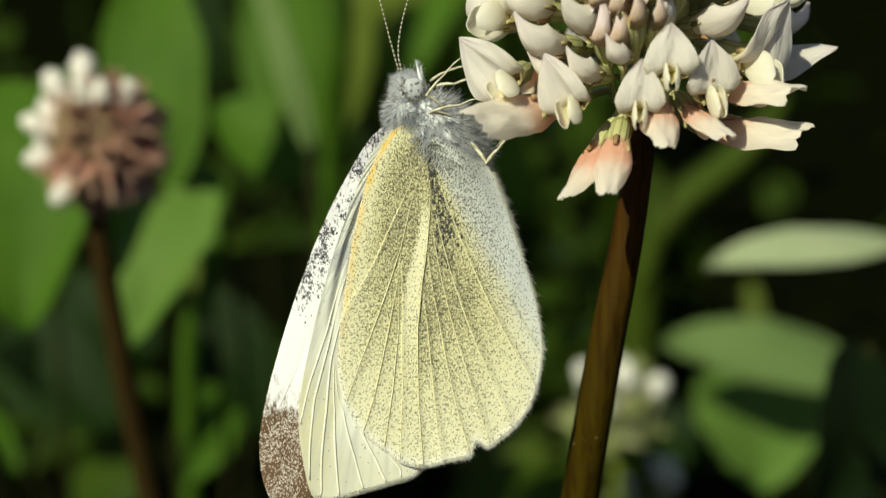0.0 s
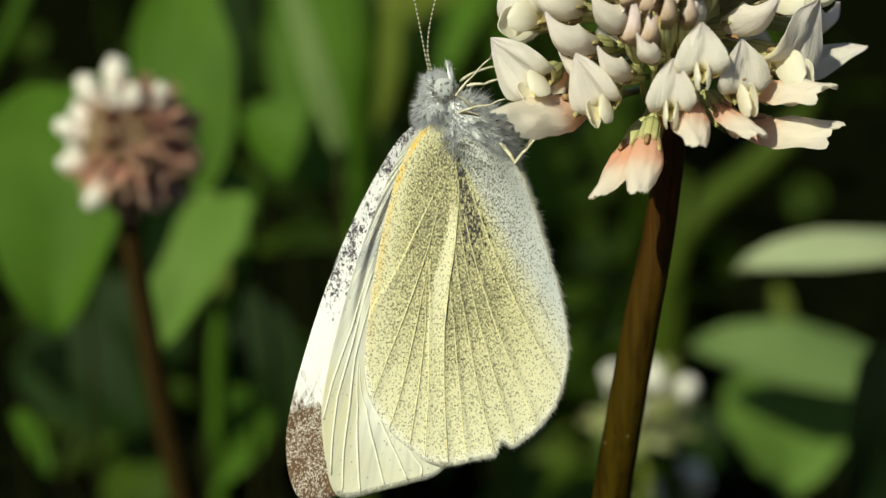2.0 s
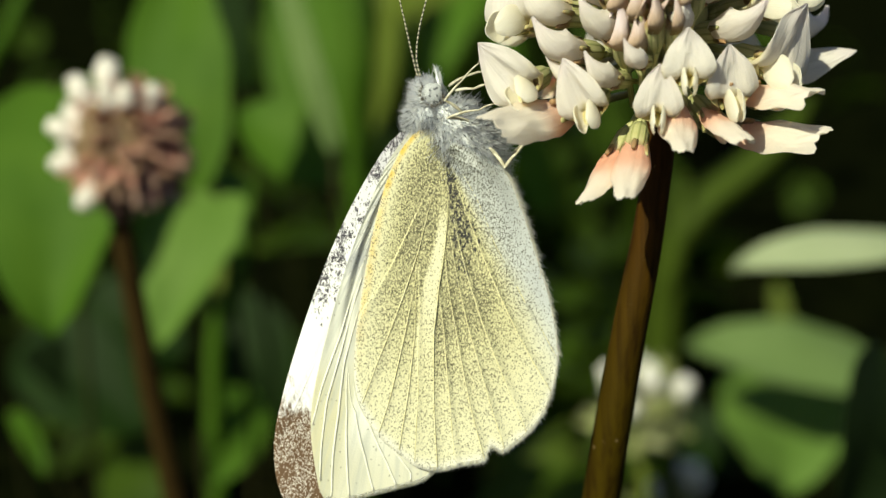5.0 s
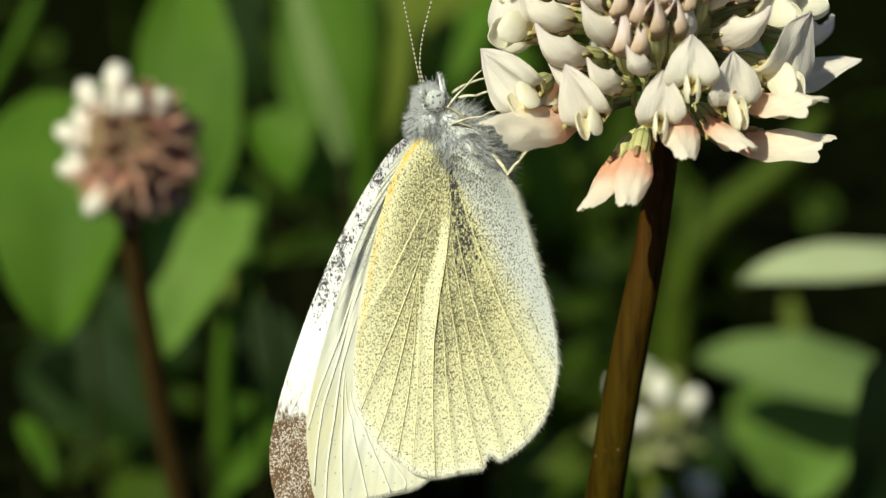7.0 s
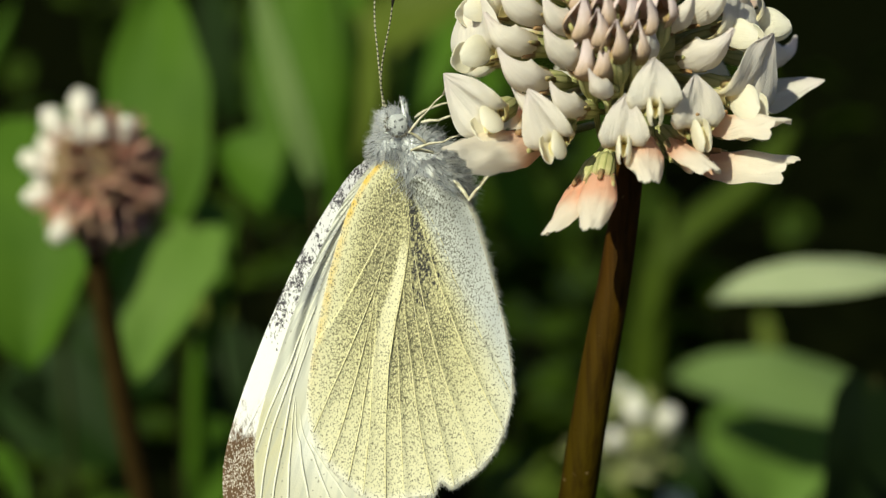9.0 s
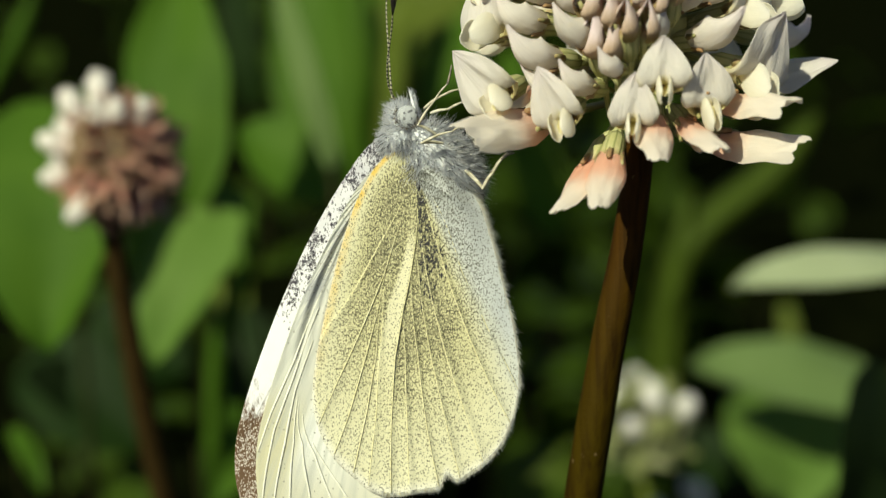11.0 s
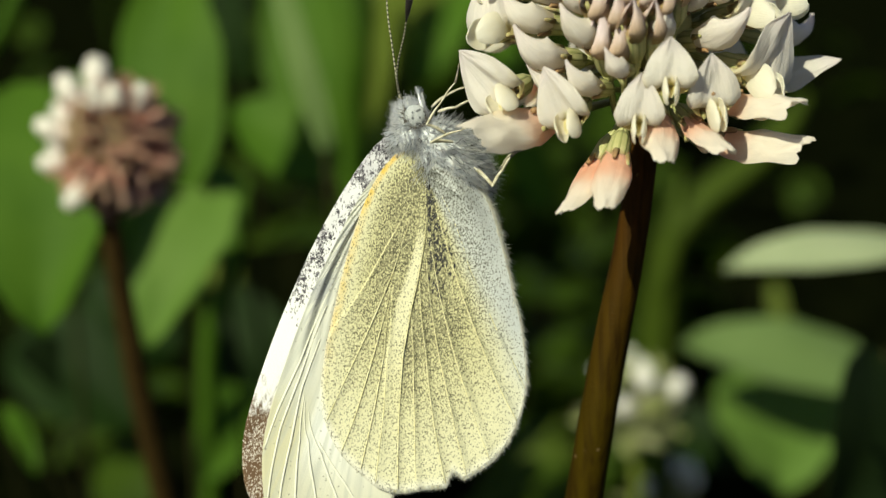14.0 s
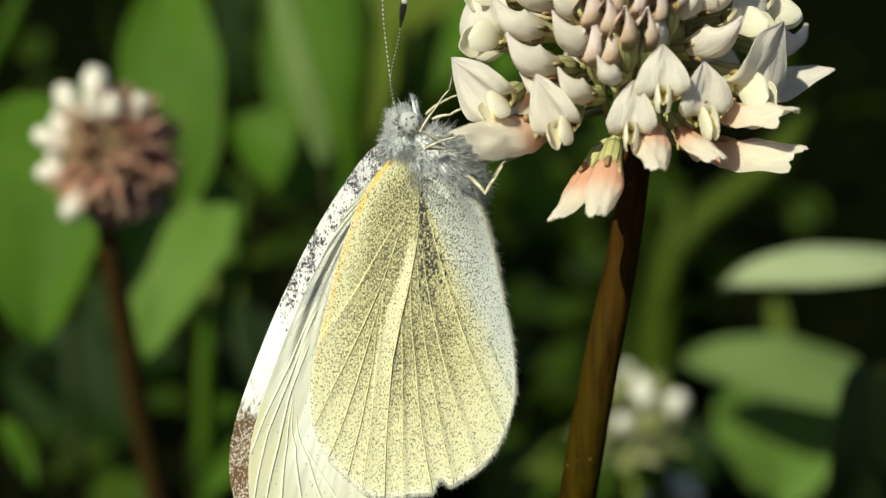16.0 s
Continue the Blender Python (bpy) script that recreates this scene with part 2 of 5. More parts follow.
def leaf_material(name, dark, light, gloss=0.6):
    g = Graph(name)
    vary = g.add("ObjectInfo", out=5)
    tone = g.mix(g.noise(0.12, 4.0), dark, light)
    tone = g.mix(g.calc("MULTIPLY", vary, 0.35), tone, tuple(0.5 * c for c in light))
    vein = g.add("TexWave", g.coords((0.8, 1, 1)), 0.5, 3.0, 2.0)
    return g.done(tone, gloss, g.calc("ADD", vein, g.noise(1.5)), 0.25, 0.3, through_colour=tuple(1.5 * c for c in light), spec=0.12)


def stem_material(name, dark, light, low=None):
    g = Graph(name)
    streaks = g.noise(1.0, 2.0, v=g.coords((1.6, 1.6, 0.03)))
    if low:     # the stem turns from red-brown under the head to olive further down
        down = g.step(g.calc("MULTIPLY_ADD", g.noise(0.15), 6.0, g.axis(2)), -6.0, -26.0)
        light = g.mix(down, light, low)
    tone = g.mix(g.step(streaks, 0.15, 0.7), dark, light)
    tone = g.mix(g.calc("MULTIPLY", g.specks(1.3, 0.22, 0.25, flat=False), 0.5), tone, (0.16, 0.11, 0.05))
    return g.done(tone, 0.6, g.noise(4.0, 3.0), 0.25, spec=0.04)


def calyx_material():
    g = Graph("ribbed_calyx")
    tone = g.mix(g.noise(0.8, 4.0), (0.42, 0.44, 0.16), (0.66, 0.62, 0.34))
    c = g.coords()
    round_ = g.calc("ARCTAN2", g.axis(1, c), g.axis(2, c))
    rib = g.step(g.calc("SINE", g.calc("MULTIPLY", round_, 10.0)), 0.2, 0.9)
    tone = g.mix(g.calc("MULTIPLY", rib, 0.45), tone, (0.20, 0.25, 0.06))
    red = g.calc("MULTIPLY", window(g, g.axis(0, c), 2.0, 2.9, 4.2, 5.0), g.step(g.noise(0.6), 0.4, 0.6, 0.1, 0.7))
    tone = g.mix(red, tone, (0.36, 0.14, 0.08))
    return g.done(tone, 0.5, rib, 0.4, 0.25, spec=0.3)


def plain_material(name, a, b, scale=1.0, rough=0.6, bump=0.3, through=0.0, spec=0.4):
    g = Graph(name)
    n = g.noise(scale, 4.0)
    return g.done(g.mix(g.step(n, 0.3, 0.7), a, b), rough, n, bump, through, spec=spec)


def hair_material(name, stops):
    g = Graph(name)
    isle = g.add("NewGeometry", out=8)
    ramp = g.t.nodes.new("ShaderNodeValToRGB")
    ramp.color_ramp.interpolation = "CONSTANT"
    while len(ramp.color_ramp.elements) < len(stops):
        ramp.color_ramp.elements.new(1.0)
    for e, (p, c) in zip(ramp.color_ramp.elements, stops):
        e.position, e.color = p, (*c, 1)
    g.t.links.new(isle, ramp.inputs[0])
    return g.done(ramp.outputs[0], 0.5, through=0.72, spec=0.3)


HIND = hindwing_material()
FORE_UNDER = forewing_under_material()
FORE_UPPER = forewing_upper_material()
VEIN = plain_material("wing_vein", (0.72, 0.67, 0.36), (0.84, 0.80, 0.52), 2.0, 0.6)
VEIN_PALE = plain_material("pale_wing_vein", (0.72, 0.71, 0.58), (0.82, 0.81, 0.70), 2.0, 0.6)
FRINGE = hair_material("fringe_hair", [(0.0, (0.92, 0.92, 0.88)), (0.7, (0.84, 0.82, 0.70))])
FUR = hair_material("body_hair", [(0.0, (0.86, 0.87, 0.90)), (0.40, (0.70, 0.73, 0.77)), (0.66, (0.96, 0.96, 0.94)), (0.90, (0.09, 0.09, 0.10))])
SKIN = plain_material("body_skin", (0.72, 0.75, 0.76), (0.86, 0.88, 0.88), 2.5, 0.7)
LEG = plain_material("leg_scales", (0.34, 0.31, 0.20), (0.66, 0.63, 0.50), 3.0, 0.5)
LEG_DARK = plain_material("tarsus_scales", (0.07, 0.06, 0.05), (0.25, 0.22, 0.16), 3.0, 0.4)
PETAL = fresh_petal_material("fresh_petal", (0.88, 0.81, 0.42), (0.90, 0.875, 0.84), (0.88, 0.825, 0.865), 0.42, 0.14)
PETAL_YOUNG = fresh_petal_material("young_petal", (0.84, 0.80, 0.42), (0.91, 0.885, 0.84), (0.86, 0.79, 0.835), 0.16, 0.10, (0.93, 0.81, 0.72), 0.30)
PETAL_OLD = fresh_petal_material("fading_petal", (0.52, 0.44, 0.18), (0.94, 0.86, 0.77), (0.95, 0.91, 0.86), 0.10, 0.05, (0.90, 0.50, 0.34), 0.66)
PETAL_FADED = fresh_petal_material("faded_petal", (0.56, 0.48, 0.22), (0.95, 0.89, 0.81), (0.96, 0.92, 0.87), 0.10, 0.06, (0.92, 0.57, 0.42), 0.52)
PETAL_BUD = bud_material()
PETAL_FAR = petal_material("pale_floret_petal", (0.50, 0.48, 0.22), (0.86, 0.83, 0.75), (0.82, 0.58, 0.52), 3.2, 0.5)
PETAL_WHITE = petal_material("far_white_petal", (0.60, 0.62, 0.26), (0.92, 0.91, 0.84), (0.88, 0.84, 0.70), 3.2, 0.2)
WING_PETAL = fresh_petal_material("wing_petal", (0.88, 0.80, 0.28), (0.94, 0.92, 0.82), (0.95, 0.94, 0.88), 0.14)
KEEL = fresh_petal_material("keel_petal", (0.84, 0.74, 0.16), (0.92, 0.87, 0.50), (0.94, 0.91, 0.70), 0.3)
WITHERED = petal_material("withered_petal", (0.21, 0.13, 0.05), (0.46, 0.30, 0.18), (0.50, 0.20, 0.15), 3.6, 0.7)
BUD_GREEN = petal_material("green_bud_petal", (0.12, 0.17, 0.03), (0.26, 0.31, 0.08), (0.36, 0.38, 0.16), 3.4, 0.4)
CALYX = calyx_material()
STEM = stem_material("reddish_stem", (0.016, 0.008, 0.0012), (0.054, 0.022, 0.003), (0.042, 0.028, 0.0014))
STEM_GREEN = stem_material("green_stem", (0.06, 0.09, 0.012), (0.16, 0.20, 0.035))
STEM_DUSK = stem_material("dull_stem", (0.016, 0.009, 0.003), (0.040, 0.025, 0.007))
# stalks darkened in colour for the shade under the leaves
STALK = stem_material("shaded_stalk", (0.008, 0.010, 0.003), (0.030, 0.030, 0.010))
LEAF = leaf_material("clover_leaf", (0.031, 0.094, 0.005), (0.094, 0.190, 0.015))
# green paled in the colour itself for sun catching the leaf edge on
LEAF_SUN_PALE = leaf_material("pale_leaf", (0.33, 0.40, 0.22), (0.49, 0.55, 0.34))
LEAF_MID = leaf_material("mid_green_leaf", (0.050, 0.128, 0.010), (0.110, 0.215, 0.026))
LEAF_OLIVE = leaf_material("olive_leaf", (0.038, 0.066, 0.005), (0.072, 0.112, 0.010))
LEAF_GREY = leaf_material("grey_green_leaf", (0.12, 0.20, 0.055), (0.20, 0.29, 0.10))
LEAF_SOFT = leaf_material("soft_leaf", (0.072, 0.155, 0.020), (0.155, 0.260, 0.052))
# leaf darkened in its colour to stand for shadow
LEAF_SHADOWED = leaf_material("dark_leaf", (0.004, 0.010, 0.002), (0.012, 0.025, 0.004))
# darker copy of the leaf colour, with the low meadow's shade in it
LEAF_SHADE_TONED = leaf_material("shade_leaf", (0.005, 0.018, 0.0015), (0.014, 0.036, 0.003))
# yellow-green leaf, its colour lightened for leaves in the sun
LEAF_SUNLIT = leaf_material("moss_green_leaf", (0.070, 0.105, 0.010), (0.135, 0.180, 0.026))
# deep shade among the plants is put into this low green
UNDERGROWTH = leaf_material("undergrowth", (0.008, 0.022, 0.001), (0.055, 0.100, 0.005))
# near black: the shade between the plants is put into the soil colour
SOIL_SHADE = plain_material("soil", (0.0015, 0.0022, 0.0008), (0.005, 0.0065, 0.0018), 0.08, 1.0, spec=0.0)


# ---- mesh helpers ----
def mesh_object(name, verts, faces, material, parent=None, at=(0, 0, 0), label="", uv=None):
    """One mesh object out of vertices in millimetres, under a thing or on its own."""
    me = bpy.data.meshes.new(name)
    me.from_pydata([tuple(v) for v in (np.asarray(verts, float) * MM)], [], faces)
    me.polygons.foreach_set("use_smooth", [True] * len(me.polygons))
    me.materials.append(material)
    if uv is not None:
        layer = me.uv_layers.new(name="UVMap")
        idx = np.empty(len(me.loops), dtype=np.int32)
        me.loops.foreach_get("vertex_index", idx)
        layer.data.foreach_set("uv", np.asarray(uv, dtype=np.float32)[idx].ravel())
    me.update()
    ob = new(name, me)
    ob.location = Vector(at) * MM
    ob.parent = parent
    if label:
        tagged(ob, label)
    return ob


def share(ob, parent, m, name=None):
    """Another object on the same mesh, at the pose m (metres) under parent."""
    o = new(name or ob.name.split(".")[0], ob.data)
    o.parent = parent
    o.matrix_local = m
    return o


def thing(name, at, label, category, group=""):
    ob = new(name)
    ob.empty_display_size = 0.002
    ob.matrix_world = SUBJECT @ Matrix.Translation(Vector(at) * MM)
    return tagged(ob, label, category, group)


def joined(*pieces):
    verts, faces, n = [], [], 0
    for v, f in pieces:
        verts.append(np.asarray(v, float))
        faces += [tuple(i + n for i in q) for q in f]
        n += len(v)
    return np.vstack(verts), faces


def sheet_rim(nu, nv):
    return ([j for j in range(nv)] + [i * nv + nv - 1 for i in range(1, nu)]
            + [(nu - 1) * nv + j for j in range(nv - 2, -1, -1)] + [i * nv for i in range(nu - 2, 0, -1)])


def sheet(surface, nu, nv, thick):
    """A thin solid sheet over surface(u, v), u from 0 to 1 and v from -1 to 1."""
    p = np.array([[surface(u, v) for v in np.linspace(-1, 1, nv)] for u in np.linspace(0, 1, nu)])
    n = np.cross(np.gradient(p, axis=0), np.gradient(p, axis=1))
    n /= np.linalg.norm(n, axis=2, keepdims=True) + 1e-9
    verts = np.vstack([(p + n * thick / 2).reshape(-1, 3), (p - n * thick / 2).reshape(-1, 3)])
    k, faces = nu * nv, []
    for i in range(nu - 1):
        for j in range(nv - 1):
            a = i * nv + j
            faces += [(a, a + nv, a + nv + 1, a + 1), (k + a, k + a + 1, k + a + nv + 1, k + a + nv)]
    rim = sheet_rim(nu, nv)
    edge, m = 2 * k, len(rim)      # the rim keeps its crisp edges
    verts = np.vstack([verts, verts[rim], verts[[k + i for i in rim]]])
    faces += [(edge + i, edge + (i + 1) % m, edge + m + (i + 1) % m, edge + m + i) for i in range(m)]
    return verts, faces


def smooth_line(points, n):
    """n places along a smooth curve through the points."""
    p = np.asarray(points, float)
    p = np.vstack([2 * p[0] - p[1], p, 2 * p[-1] - p[-2]])
    out = []
    for s in np.linspace(0, len(p) - 3 - 1e-6, n):
        i, u = int(s), s - int(s)
        a, b, c, d = p[i:i + 4]
        out.append(0.5 * (2 * b + (c - a) * u + (2 * a - 5 * b + 4 * c - d) * u * u + (3 * b - a - 3 * c + d) * u ** 3))
    return np.array(out)


def tube(points, radii, sides=8, n=None):
    line = smooth_line(points, n) if n else np.asarray(points, float)
    k = len(line)
    radii = np.interp(np.linspace(0, 1, k), np.linspace(0, 1, len(radii)), radii)
    way = np.gradient(line, axis=0)
    way /= np.linalg.norm(way, axis=1, keepdims=True) + 1e-9
    ref = np.array([0.31, 0.87, 0.38]) if abs(way[0] @ np.array([0.31, 0.87, 0.38])) < 0.9 else np.array([0.9, 0.1, -0.4])
    verts = []
    for p, w, r in zip(line, way, radii):
        a = np.cross(w, ref)
        a /= np.linalg.norm(a)
        b = np.cross(w, a)
        verts += [p + r * (math.cos(t) * a + math.sin(t) * b) for t in np.arange(sides) * 2 * math.pi / sides]
    faces = [(i * sides + j, i * sides + (j + 1) % sides, (i + 1) * sides + (j + 1) % sides, (i + 1) * sides + j)
             for i in range(k - 1) for j in range(sides)]
    faces += [tuple(range(sides))[::-1], tuple((k - 1) * sides + j for j in range(sides))]
    return np.array(verts), faces


def ball(centre, axes, turn=0.0, nu=20, nv=28, rough=0.0):
    """An egg-shaped body, turned about y by turn degrees."""
    verts = []
    m = np.array(Matrix.Rotation(radians(turn), 3, "Y"))
    for i in range(nu + 1):
        for j in range(nv):
            a, b = math.pi * i / nu, 2 * math.pi * j / nv
            d = np.array([math.sin(a) * math.cos(b), math.sin(a) * math.sin(b), math.cos(a)])
            k = 1 + rough * noise.noise(Vector(d * 3.0))
            verts.append(np.array(centre) + m @ (d * np.array(axes) * k))
    faces = [(i * nv + j, (i + 1) * nv + j, (i + 1) * nv + (j + 1) % nv, i * nv + (j + 1) % nv) for i in range(nu) for j in range(nv)]
    return np.array(verts), faces


def hairs(roots, ways, lengths, width, bend=0.15):
    """Many thin three-sided bent spikes."""
    verts, faces = [], []
    for p, w, l in zip(roots, ways, lengths):
        w = w / (np.linalg.norm(w) + 1e-9)
        a = np.cross(w, (0.3, 0.5, 0.8))
        a /= np.linalg.norm(a) + 1e-9
        b = np.cross(w, a)
        side = (a * rng.normal() + b * rng.normal()) * bend * l
        mid, end = p + w * l * 0.55 + side * 0.3, p + w * l + side
        k = len(verts)
        for c, r in ((p, width), (mid, width * 0.75)):
            verts += [c + a * r, c - 0.5 * a * r + 0.87 * b * r, c - 0.5 * a * r - 0.87 * b * r]
        verts.append(end)
        for j in range(3):
            q = (j + 1) % 3
            faces += [(k + j, k + q, k + 3 + q, k + 3 + j), (k + 3 + j, k + 3 + q, k + 6)]
    return verts, faces


# ---- setting ----
def ground_sheet():
    n, verts, faces = 60, [], []
    xs = np.sign(np.linspace(-1, 1, n)) * np.abs(np.linspace(-1, 1, n)) ** 4 * 60000
    for y in xs:
        for x in xs:
            near = math.exp(-(x * x + y * y) / 4e5)
            verts.append((x, y, near * 4.0 * noise.noise(Vector((x * 0.02, y * 0.02, 0.3)))))
    for i in range(n - 1):
        for j in range(n - 1):
            a = i * n + j
            faces.append((a, a + 1, a + n + 1, a + n))
    return tagged(mesh_object("ground", verts, faces, SOIL_SHADE), "soil coloured near black for the shade under the meadow plants", "ground", kind="structure")


ground_sheet()
DOWN = np.array(SUBJECT.to_3x3().inverted() @ Vector((0, 0, -1)))      # true down, in the subject's frame


def drop(p):
    """How far the place p of the subject's frame lies above the ground, in millimetres."""
    return (SUBJECT @ (Vector(p) * MM)).z / MM


def leaf_blade(length, width, fold, arch, point=1.0, nu=16, nv=9, thick=0.22):
    """A leaf along +x whose face looks to +z, folded at the midrib."""
    def surface(u, v):
        w = width / 2 * (math.sin(math.pi * min(1, u * 0.97 + 0.03) ** (0.85 * point)) ** 0.62 + 0.02)
        w *= 1 + 0.03 * math.sin(19 * u + 2 * v)
        z = -arch * length * (u - 0.45) ** 2 + fold * w * abs(v) ** 1.2 + 0.02 * length * math.sin(5 * u + 2.5 * v)
        return np.array([u * length, w * v, z])
    return sheet(surface, nu, nv, thick)


def leaf(name, tip, root, width, face, material, label, category="leaf", fold=0.25, arch=0.3, point=1.0, group="", stalk=True):
    """A leaf from root to tip whose face looks towards `face`, on a stalk that goes down to the ground."""
    root, tip = np.array(root, float), np.array(tip, float)
    x = tip - root
    length = np.linalg.norm(x)
    x /= length
    z = np.array(face, float)
    z = z - x * (z @ x)
    z /= np.linalg.norm(z)
    y = np.cross(z, x)
    t = thing(name, root, label, category, group)
    m = Matrix((x, y, z)).transposed().to_4x4()
    b = mesh_object("blade", *leaf_blade(length, width, fold, arch, point), material, t)
    b.matrix_local = m
    rib = [(u * length, 0, -arch * length * (u - 0.45) ** 2 + 0.02 * length * math.sin(5 * u)) for u in np.linspace(0, 0.96, 14)]
    mesh_object("midrib", *tube(rib, [0.3, 0.2, 0.08], 5), material, t).matrix_local = m
    if stalk:
        h = drop(root)
        foot = DOWN * h + np.array([rng.normal() * 6, 25 + rng.normal() * 4, 0])
        foot = foot + DOWN * drop(root + foot)
        mid = foot * 0.45 - x * min(12.0, 0.4 * length)
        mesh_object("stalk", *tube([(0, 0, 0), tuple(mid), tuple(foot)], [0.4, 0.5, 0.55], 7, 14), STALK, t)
    return t


def blade(name, points, width, material, label, category="grass blade", face=(0.15, -1, 0.25)):
    """A grass blade through the points, with a keel, down to the ground."""
    pts = np.array(points, float)
    foot = pts[-1] + DOWN * drop(pts[-1])
    line = smooth_line(np.vstack([pts, foot]), 24)
    base = line[-1]
    way = np.gradient(line, axis=0)
    verts, faces = [], []
    for i, (p, w) in enumerate(zip(line, way)):
        s = np.cross(w, face)
        s /= np.linalg.norm(s)
        k = np.cross(s, w)
        k /= np.linalg.norm(k)
        h = width / 2 * min(1, 0.25 + i * 0.2)
        verts += [p - base + s * h, p - base + k * h * 0.35, p - base - s * h, p - base - k * h * 0.1]
    for i in range(len(line) - 1):
        faces += [(4 * i + j, 4 * i + (j + 1) % 4, 4 * i + 4 + (j + 1) % 4, 4 * i + 4 + j) for j in range(4)]
    faces += [(3, 2, 1, 0), tuple(len(verts) - 4 + j for j in range(4))]
    t = thing(name, base, label, category)
    mesh_object("blade", verts, faces, material, t)
    mesh_object("midrib", [v for i in range(0, len(verts), 4) for v in (np.array(verts[i + 1]) + (0.12, -0.05, 0), np.array(verts[i + 1]) + (0, -0.2, 0), np.array(verts[i + 1]) + (-0.12, -0.05, 0))],
                [(3 * i + j, 3 * i + (j + 1) % 3, 3 * i + 3 + (j + 1) % 3, 3 * i + 3 + j) for i in range(len(line) - 1) for j in range(3)], material, t)
    return t


# ---- clover florets ----
def arc(length, start, end, turn_at, soft, n=60):
    """A midline in the x-z plane that turns from start to end degrees; gives places and headings over -0.15 to 1.2."""
    line = np.linspace(-0.15, 1.2, n)
    s = np.clip((line - turn_at + soft) / (2 * soft), 0, 1)
    up = np.radians(start + (end - start) * s * s * (3 - 2 * s))
    ds = length * (line[1] - line[0])
    cx, cz = np.cumsum(np.cos(up)) * ds, np.cumsum(np.sin(up)) * ds
    return line, up, cx - np.interp(0, line, cx), cz - np.interp(0, line, cz)


def standard_petal(length, half, reflex, fold, seed=0):
    """The upper petal of an open floret along +x: a folded claw, then an erect blade with a pointed end and two round lower lobes."""
    line, up, cx, cz = arc(length, -10.0, reflex, 0.36, 0.15)
    claw = 0.40

    def surface(u, v):
        q = abs(v)
        b = max(0.0, (u - claw) / (1 - claw))
        rise = min(1.0, max(0.0, (u - 0.22) / 0.20))
        rise = rise * rise * (3 - 2 * rise)
        blade = (1 - b) ** 1.0 * (1 + 0.95 * b) * (0.80 + 0.20 * min(1.0, b / 0.15)) + 0.02 + 0.10 * b * (1 - b)
        w = 0.66 * (1 - rise) + half * rise * blade
        k = u - 0.30 * rise * (math.sin(math.pi * min(1.0, 0.93 * q)) ** 1.2) * (1 - b) ** 1.5
        a, x, z = np.interp(k, line, up), np.interp(k, line, cx), np.interp(k, line, cz)
        f = math.radians(74) * (1 - rise) + math.radians(fold) * rise * (1 + 0.5 * b)
        low = -w * (math.sqrt(q * q + 0.01) - 0.1) * math.sin(f)
        low += rise * (0.10 * w * math.sin(2.6 * q + 4 * b + seed) + 0.16 * q ** 2.0 * (1 - b) * half)
        low += rise * (0.26 * noise.noise(Vector((3.0 * u, 2.2 * v, seed * 3.1))) + 0.12 * noise.noise(Vector((6.0 * u, 6.0 * v, seed * 1.3))))
        y = w * v * math.cos(f) * (1 + 0.05 * noise.noise(Vector((4.0 * u, 2.0 * v, 7.0 + seed))))
        return np.array([1.5 + x - math.sin(a) * low, y, 0.05 + z + math.cos(a) * low])
    return sheet(surface, 27, 17, 0.035)


def folded_petal(length, half, bend, wrap, end=0.03, ragged=0.0, deep=1.25, seed=0):
    """The upper petal of a floret that is still shut, or shut again: a pouch round the others, its end bent up or down."""
    line, up, cx, cz = arc(length, 4.0, bend, 0.62, 0.38)

    def surface(u, v):
        q = abs(v)
        swell = math.sin(math.pi * min(1.0, u / 0.58) * 0.5) ** 1.2 if u < 0.58 else 1.0
        close = 1.0 if u < 0.4 else 0.5 + 0.5 * math.cos(math.pi * (u - 0.4) / 0.6)
        w = half * (0.52 + 0.48 * swell) * (end + (1 - end) * close ** 0.62) + 0.02
        th = math.radians(wrap) * v * (1 - 0.2 * u)
        k = u - ragged * u ** 5 * (math.sin(5 * v + seed) + 0.6 * math.sin(17 * v + 2 * seed) + 0.4 * math.sin(31 * v)) - (0.10 * u ** 2 * q ** 2 if ragged else 0.0)
        a, x, z = np.interp(k, line, up), np.interp(k, line, cx), np.interp(k, line, cz)
        crease = 0.04 * math.exp(-(v / 0.12) ** 2) * half
        low = -deep * w * (1 - math.cos(th)) + crease + (0.24 * noise.noise(Vector((2.6 * u, 2.0 * v, seed * 2.3))) + 0.10 * noise.noise(Vector((6.0 * u, 5.5 * v, seed * 1.7)))) * half * min(1.0, 3 * u)
        y = w * math.sin(th) * (1 + 0.12 * noise.noise(Vector((3.0 * u, 1.6 * v, 4.0 + seed))))
        return np.array([1.5 + x - math.sin(a) * low, y, 0.55 + z + math.cos(a) * low])
    return sheet(surface, 27, 17, 0.035)


def wing_petal(side, length, spread, size=1.0):
    """A spoon-shaped side petal, hollow towards the keel."""
    def surface(u, v):
        h = size * (0.20 + 0.72 * math.sin(math.pi * min(1.0, 0.03 + 0.93 * u ** 1.5)) ** 0.75)
        p = v * math.radians(74)
        return np.array([2.5 + u * length - 0.15 * v * v * u, side * (0.08 + spread * math.sin(2.3 * u) + 0.34 * h * (math.cos(p) - 0.4) - 0.15 * u * u), -0.05 - 0.55 * size * u * u + h * math.sin(p)])
    return sheet(surface, 14, 9, 0.045)


